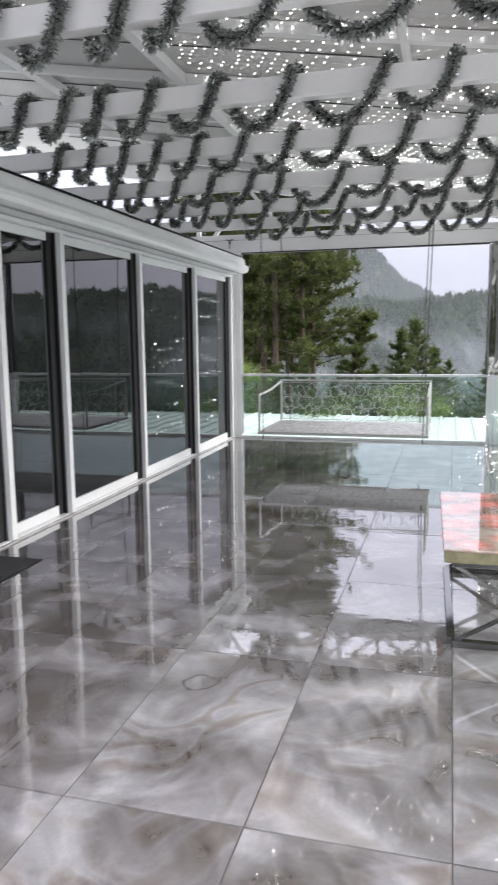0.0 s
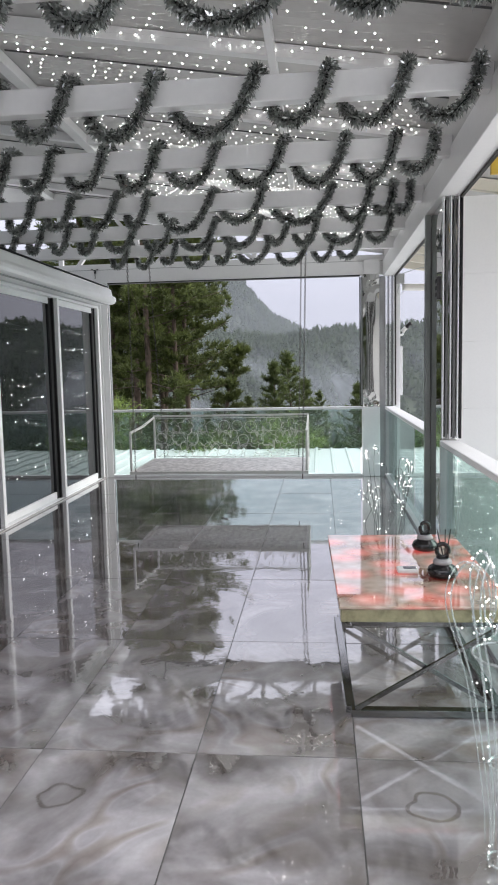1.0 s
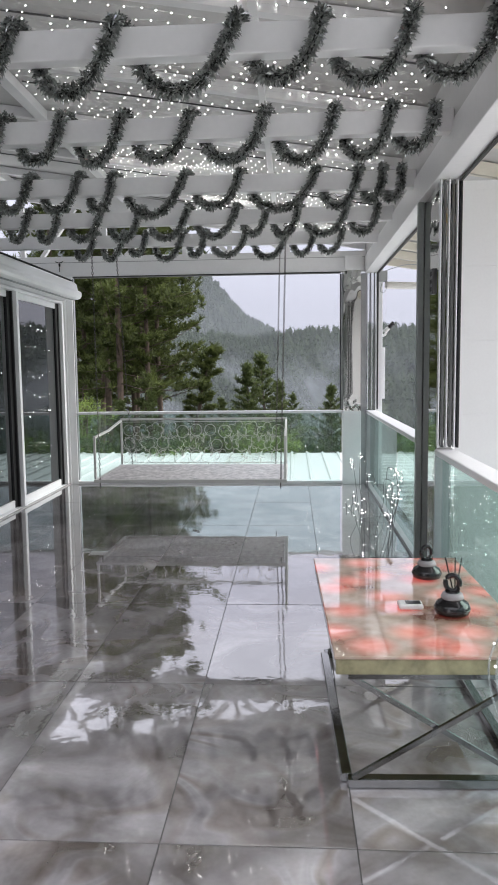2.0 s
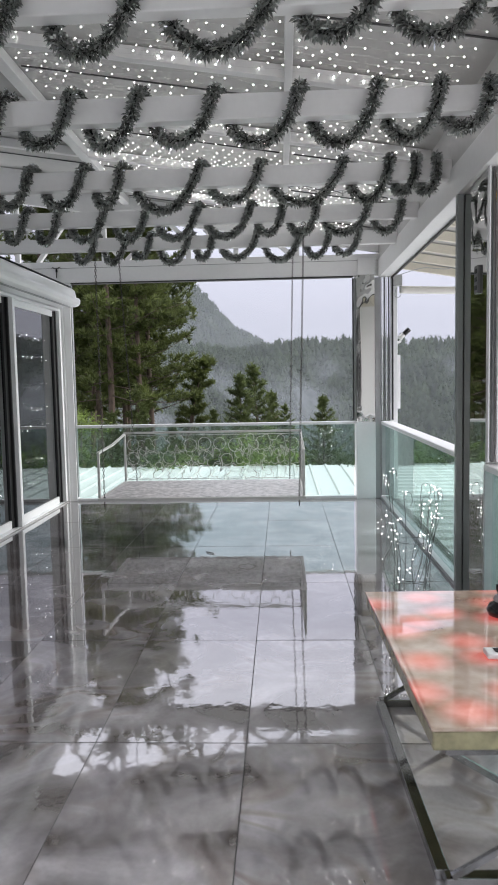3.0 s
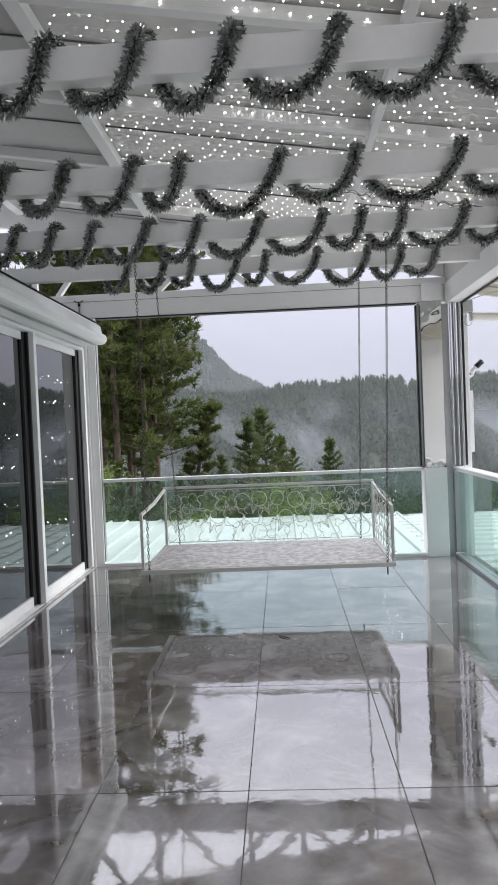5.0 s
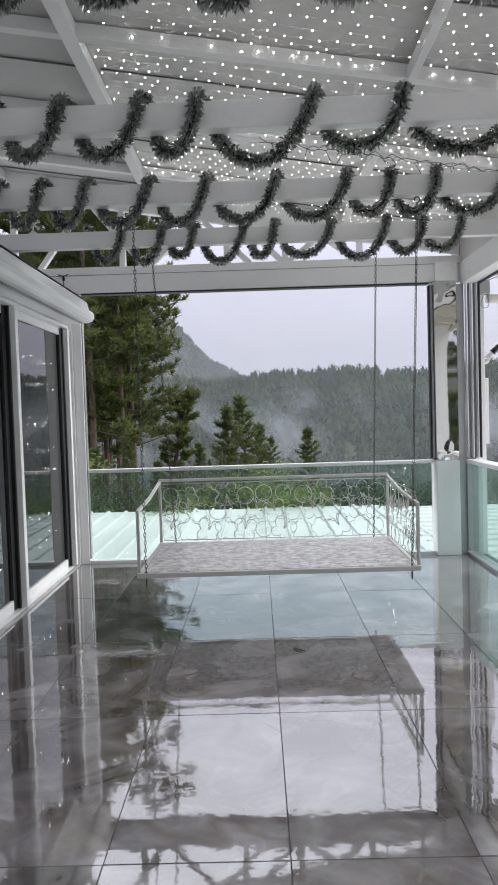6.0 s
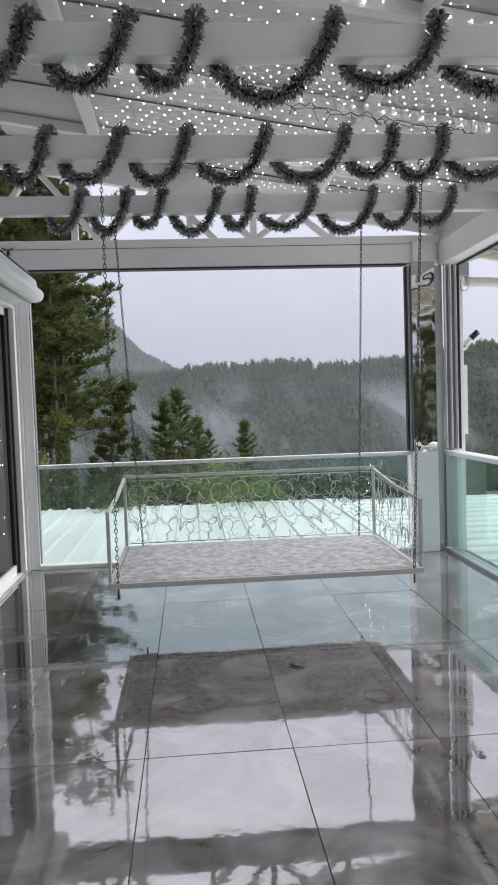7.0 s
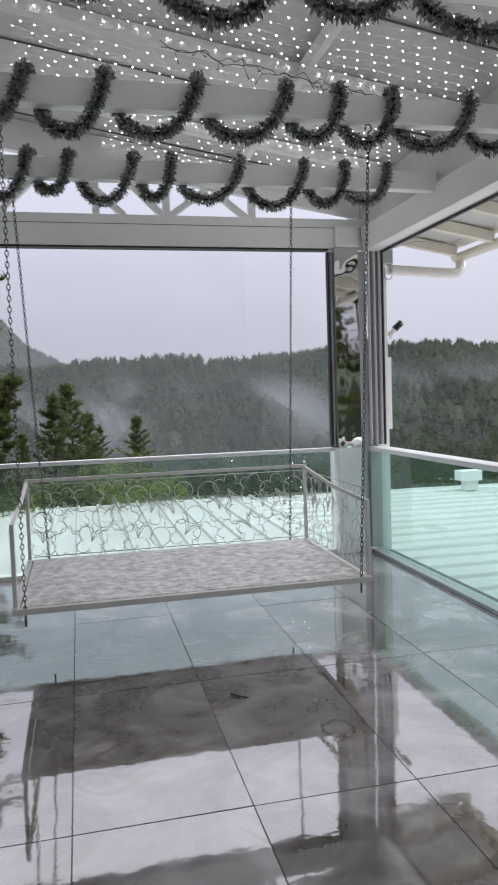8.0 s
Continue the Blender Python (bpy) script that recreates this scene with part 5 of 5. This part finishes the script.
def mist(name, y, x0, x1, z0, z1, m, lab):
    bm = bmesh.new()
    segs = 8
    cols = []
    for i in range(segs + 1):
        x = x0 + (x1 - x0) * i / segs
        yy = math.sqrt(max(y * y - x * x * 0.8, y * y * 0.1))
        cols.append((bm.verts.new((x, yy, z0)), bm.verts.new((x, yy, z1))))
    for a, b in zip(cols, cols[1:]):
        bm.faces.new((a[0], b[0], b[1], a[1]))
    ob = tagged(part(name, bm, m), lab, "mist", kind="structure")
    ob.visible_shadow = False


mist("backdrop_mist", 190, -170, 170, -25, 12, mist_material("low_mist", 3.0, 0.76, 0.05, 9.0, 12, 0.47, 0.7, -15, 9), "wisps of mist rising from the valley")
mist("backdrop_mist_mid", 330, -300, 300, -25, 25, mist_material("slope_mist", 5.0, 0.6, 0.026, 20.0, 14, 0.46, 0.66, -5, 9, 108), "wisps of mist along the wooded slope")
# two near-even veils: their grey paints aerial haze over the hills behind
mist("backdrop_haze", 182, -170, 170, -25, 40, mist_material("thin_haze", 7.0, 0.2, 0.008, 30, 16, -0.2, 0.6), "see-through sheet painting thin haze before the hills")
mist("backdrop_haze_far", 600, -540, 540, -25, 160, mist_material("mountain_haze", 9.0, 0.34, 0.004, 150, 60, -0.1, 0.6, x_thin=200), "see-through sheet painting haze before the mountain")


def crown_leaves(rng, centres, per, size, drop=0.0):
    """Loose leaves scattered in round clumps."""
    verts, faces = [], []
    for c, rad in centres:
        for _ in range(per):
            v = Vector((rng.gauss(0, 1), rng.gauss(0, 1), rng.gauss(0, 0.6)))
            v = v.normalized() * rad * rng.random() ** 0.45
            p = c + Vector((v.x, v.y, v.z * 0.85 - drop * v.length))
            d = Vector((rng.gauss(0, 1), rng.gauss(0, 1), rng.gauss(0.25, 0.7))).normalized()
            s = d.cross(Vector((rng.gauss(0, 1), rng.gauss(0, 1), rng.gauss(0, 1)))).normalized()
            L, W = size * rng.uniform(0.6, 1.4), size * rng.uniform(0.07, 0.17)
            k = len(verts)
            verts += [p - s * W, p + s * W, p + d * L + s * W * 0.4, p + d * L * 1.1]
            faces += [(k, k + 1, k + 2), (k, k + 2, k + 3)]
    return verts, faces


def tufts(rng, twigs, per, size):
    """Brushes of needles that point out and forward along the twigs they grow on: (place, way, reach)."""
    verts, faces = [], []
    for c, way, reach in twigs:
        for _ in range(per):
            p = c + way * reach * rng.uniform(-0.5, 0.5)
            d = Vector((rng.gauss(0, 1), rng.gauss(0, 1), rng.gauss(0.3, 0.8))).normalized() * 0.9 + way * 0.7 + Vector((0, 0, 0.25))
            d.normalize()
            s = d.cross(Vector((rng.gauss(0, 1), rng.gauss(0, 1), rng.gauss(0, 1)))).normalized()
            L, W = size * rng.uniform(0.55, 1.3), size * rng.uniform(0.05, 0.1)
            k = len(verts)
            verts += [p - s * W, p + s * W, p + d * L * 0.7 + s * W, p + d * L]
            faces += [(k, k + 1, k + 2), (k, k + 2, k + 3)]
    return verts, faces


def pine(seed, h, lean=0.0, dense=1.0, young=False):
    """A pine: a tapered trunk, limbs that fork into twigs, and brushes of needles in separate clumps with gaps."""
    rng = random.Random(seed)
    o = anchor("pine_tree", 0, 0, 0, "young green conifer in the valley" if young else "tall dark green pine with bare lower trunk", "tree", "young conifers" if young else "tall pines")
    pts = [Vector((lean * h * t * t + 0.12 * math.sin(5 * t + seed), 0.1 * math.cos(4 * t + seed), h * t)) for t in np.linspace(0, 1, 12)]
    bm = tube(bmesh.new(), pts, [max(0.02, (0.1 if young else 0.24) * (1 - t) ** 0.8) for t in np.linspace(0, 1, 12)], 8)
    twigs = []
    n = int((74 if young else 92) * dense)
    for i in range(n):
        t = 0.06 + 0.93 * (i + rng.random()) / n if young else 0.2 + 0.79 * ((i + rng.random()) / n) ** 0.85
        if not young and rng.random() < 0.25 * t:
            continue
        k = min(int(t * 11), 10)
        base = pts[k].lerp(pts[k + 1], t * 11 - k)
        a = i * 2.4 + rng.uniform(-0.5, 0.5)
        if young:
            reach = h * 0.33 * (1.04 - t) ** 0.9 * rng.choice((0.4, 0.6, 0.85, 1.0, 1.25))
            rise = reach * rng.uniform(0.25, 0.7)
        else:
            reach = min(4.2, h * 0.15 * (1.12 - t) ** 0.55) * rng.choice((0.3, 0.6, 0.9, 1.15, 1.4))
            rise = reach * rng.uniform(-0.1, 0.55)
        out = Vector((math.cos(a), math.sin(a), 0))
        tip = base + out * reach + Vector((0, 0, rise))
        mid = base.lerp(tip, 0.5) + Vector((rng.gauss(0, 0.08), rng.gauss(0, 0.08), -reach * 0.06))
        tube(bm, (base, mid, tip), [0.05 * (1.1 - t), 0.028 * (1.1 - t), 0.01], 4)
        side = Vector((-out.y, out.x, 0))
        count = 5 if young else 13
        for j in range(count):
            q = 0.3 + 0.72 * (j + rng.random()) / count if young else 0.38 + 0.64 * (j + rng.random()) / count
            spread = reach * (0.2 if young else 0.36) * (1.15 - 0.55 * q)
            way = (out * 0.7 + side * rng.uniform(-1, 1) + Vector((0, 0, rng.uniform(0.1, 0.8)))).normalized()
            c = base.lerp(mid, q * 2) if q < 0.5 else mid.lerp(tip, q * 2 - 1)
            twigs.append((c + side * rng.gauss(0, 0.6) * spread + Vector((0, 0, rng.uniform(0.0, 0.35) * spread)), way, 0.35 if young else 0.5))
    for q in np.linspace(0.93, 1.0, 6):
        twigs.append((pts[-1] - Vector((0, 0, (1 - q) * h)), Vector((rng.gauss(0, 0.3), rng.gauss(0, 0.3), 1)).normalized(), 0.4))
    part("trunk", bm, M_BARK, o)
    v, f = tufts(rng, twigs, 24 if young else 34, (0.24 if young else 0.42) * (0.7 if dense < 0.6 else 1.0))
    tagged(raw("crown", v, f, M_NEEDLE2 if young else M_NEEDLE, o, "tufts of green needles"), kind="stuff")
    return o


def plant_trees():
    kinds = [pine(21, 27.0), pine(22, 29.0, 0.02), pine(23, 25.0, -0.02), pine(25, 36.0, 0.12)]
    lean = pine(24, 8.6, 0.2, 0.42)
    small = [pine(31, 7.2, young=True), pine(32, 6.2, 0.02, young=True)]
    def spot(az, r):
        return -0.6 + r * math.sin(radians(az)), 3.0 + r * math.cos(radians(az))
    used = set()
    def plant(src, az, r, turn, s):
        x, y = spot(az, r)
        m = pose(x, y, ground_z(x, y) - 0.2, 0, 0, turn)
        if src.name in used:
            o = copy_thing(src, m)
        else:
            o = src
            o.matrix_basis = m
            used.add(src.name)
        o.scale = (s, s, s)
    rows = ((0, -9.9, 58, 10, 1.08), (1, -12.0, 60, 80, 1.1), (2, -14.0, 54, 150, 1.15), (0, -15.8, 60, 200, 1.1), (1, -18.0, 55, 260, 1.05), (2, -10.9, 72, 30, 1.2), (1, -13.1, 74, 300, 1.1), (0, -17, 75, 250, 1.1), (3, -11.9, 60, 0, 1.05), (3, -14.6, 66, 10, 1.1), (2, -10.7, 50, 120, 1.0), (1, -13.0, 49, 200, 1.05), (0, -16.2, 80, 40, 0.75), (2, -12.2, 90, 300, 0.7),
            (0, 150, 34, 0, 0.9), (1, 163, 38, 40, 0.8), (2, 172, 33, 90, 0.9), (0, 180, 40, 70, 0.85), (1, 187, 34, 200, 0.8), (2, 195, 38, 150, 0.9), (0, 206, 36, 20, 0.9), (1, 157, 44, 10, 0.9), (2, 184, 46, 10, 0.9), (0, 168, 41, 200, 1.0), (2, 176, 44, 70, 1.0), (1, 181, 37, 10, 0.95), (0, 191, 42, 120, 1.0), (1, 172, 39, 300, 0.9))
    for k, az, r, turn, s in rows:
        plant(kinds[k], az, r, turn, s)
    plant(lean, -7.4, 52, -8, 1.1)
    for k, az, r, turn, s in ((0, -1.5, 50, 0, 1.2), (1, -2.8, 48, 90, 1.25), (1, -0.2, 52, 200, 1.1), (0, -4.9, 54, 50, 0.8), (1, 3.6, 75, 30, 1.35), (0, 0.6, 62, 130, 0.9), (1, -6.4, 47, 300, 0.7), (1, -8.2, 46, 10, 0.7), (0, -10.5, 44, 70, 0.8), (1, -13, 45, 70, 0.85)):
        plant(small[k], az, r, turn, s)


plant_trees()


def shrub(x, y, z, w, h, seed, bright):
    rng = random.Random(seed)
    o = anchor("shrub", x, y, z, "bright green shrub beyond the lower roof" if bright else "dull green shrub beyond the lower roof", "shrub", "shrubs")
    bm = bmesh.new()
    centres = []
    for _ in range(16):
        tip = Vector((rng.uniform(-w, w), rng.uniform(-0.8, 0.8), h * rng.uniform(0.55, 1.0)))
        tube(bm, (Vector((tip.x * 0.3, 0, 0)), tip * 0.6, tip), [0.04, 0.025, 0.01], 5)
        centres += [(tip, 0.5), (tip * 0.75, 0.5)]
    part("stems", bm, M_BARK, o)
    v, f = crown_leaves(rng, centres, 170, 0.11)
    tagged(raw("leaves", v, f, M_SHRUB if bright else M_SHRUB_DARK, o, "small green leaves"), kind="stuff")


for k, (x, y, w, h) in enumerate(((-3.4, 17.8, 1.1, 3.5), (-1.8, 17.8, 1.2, 3.8), (-0.3, 17.8, 1.1, 3.6), (-5.3, 20.0, 0.8, 4.3), (-7.6, 20, 1.2, 3.8), (1.2, 17.9, 0.9, 3.4), (3.2, 20.5, 1.2, 2.1), (10.2, 24, 1.7, 3.7), (13.0, 23, 1.8, 3.8), (15.6, 22.5, 1.8, 3.8), (7.4, 23, 1.5, 3.4))):
    shrub(x, y, ground_z(x, y), w, h, 70 + k, k in (1, 2, 3))

# ---- floor tiles last ----
lay_tiles()
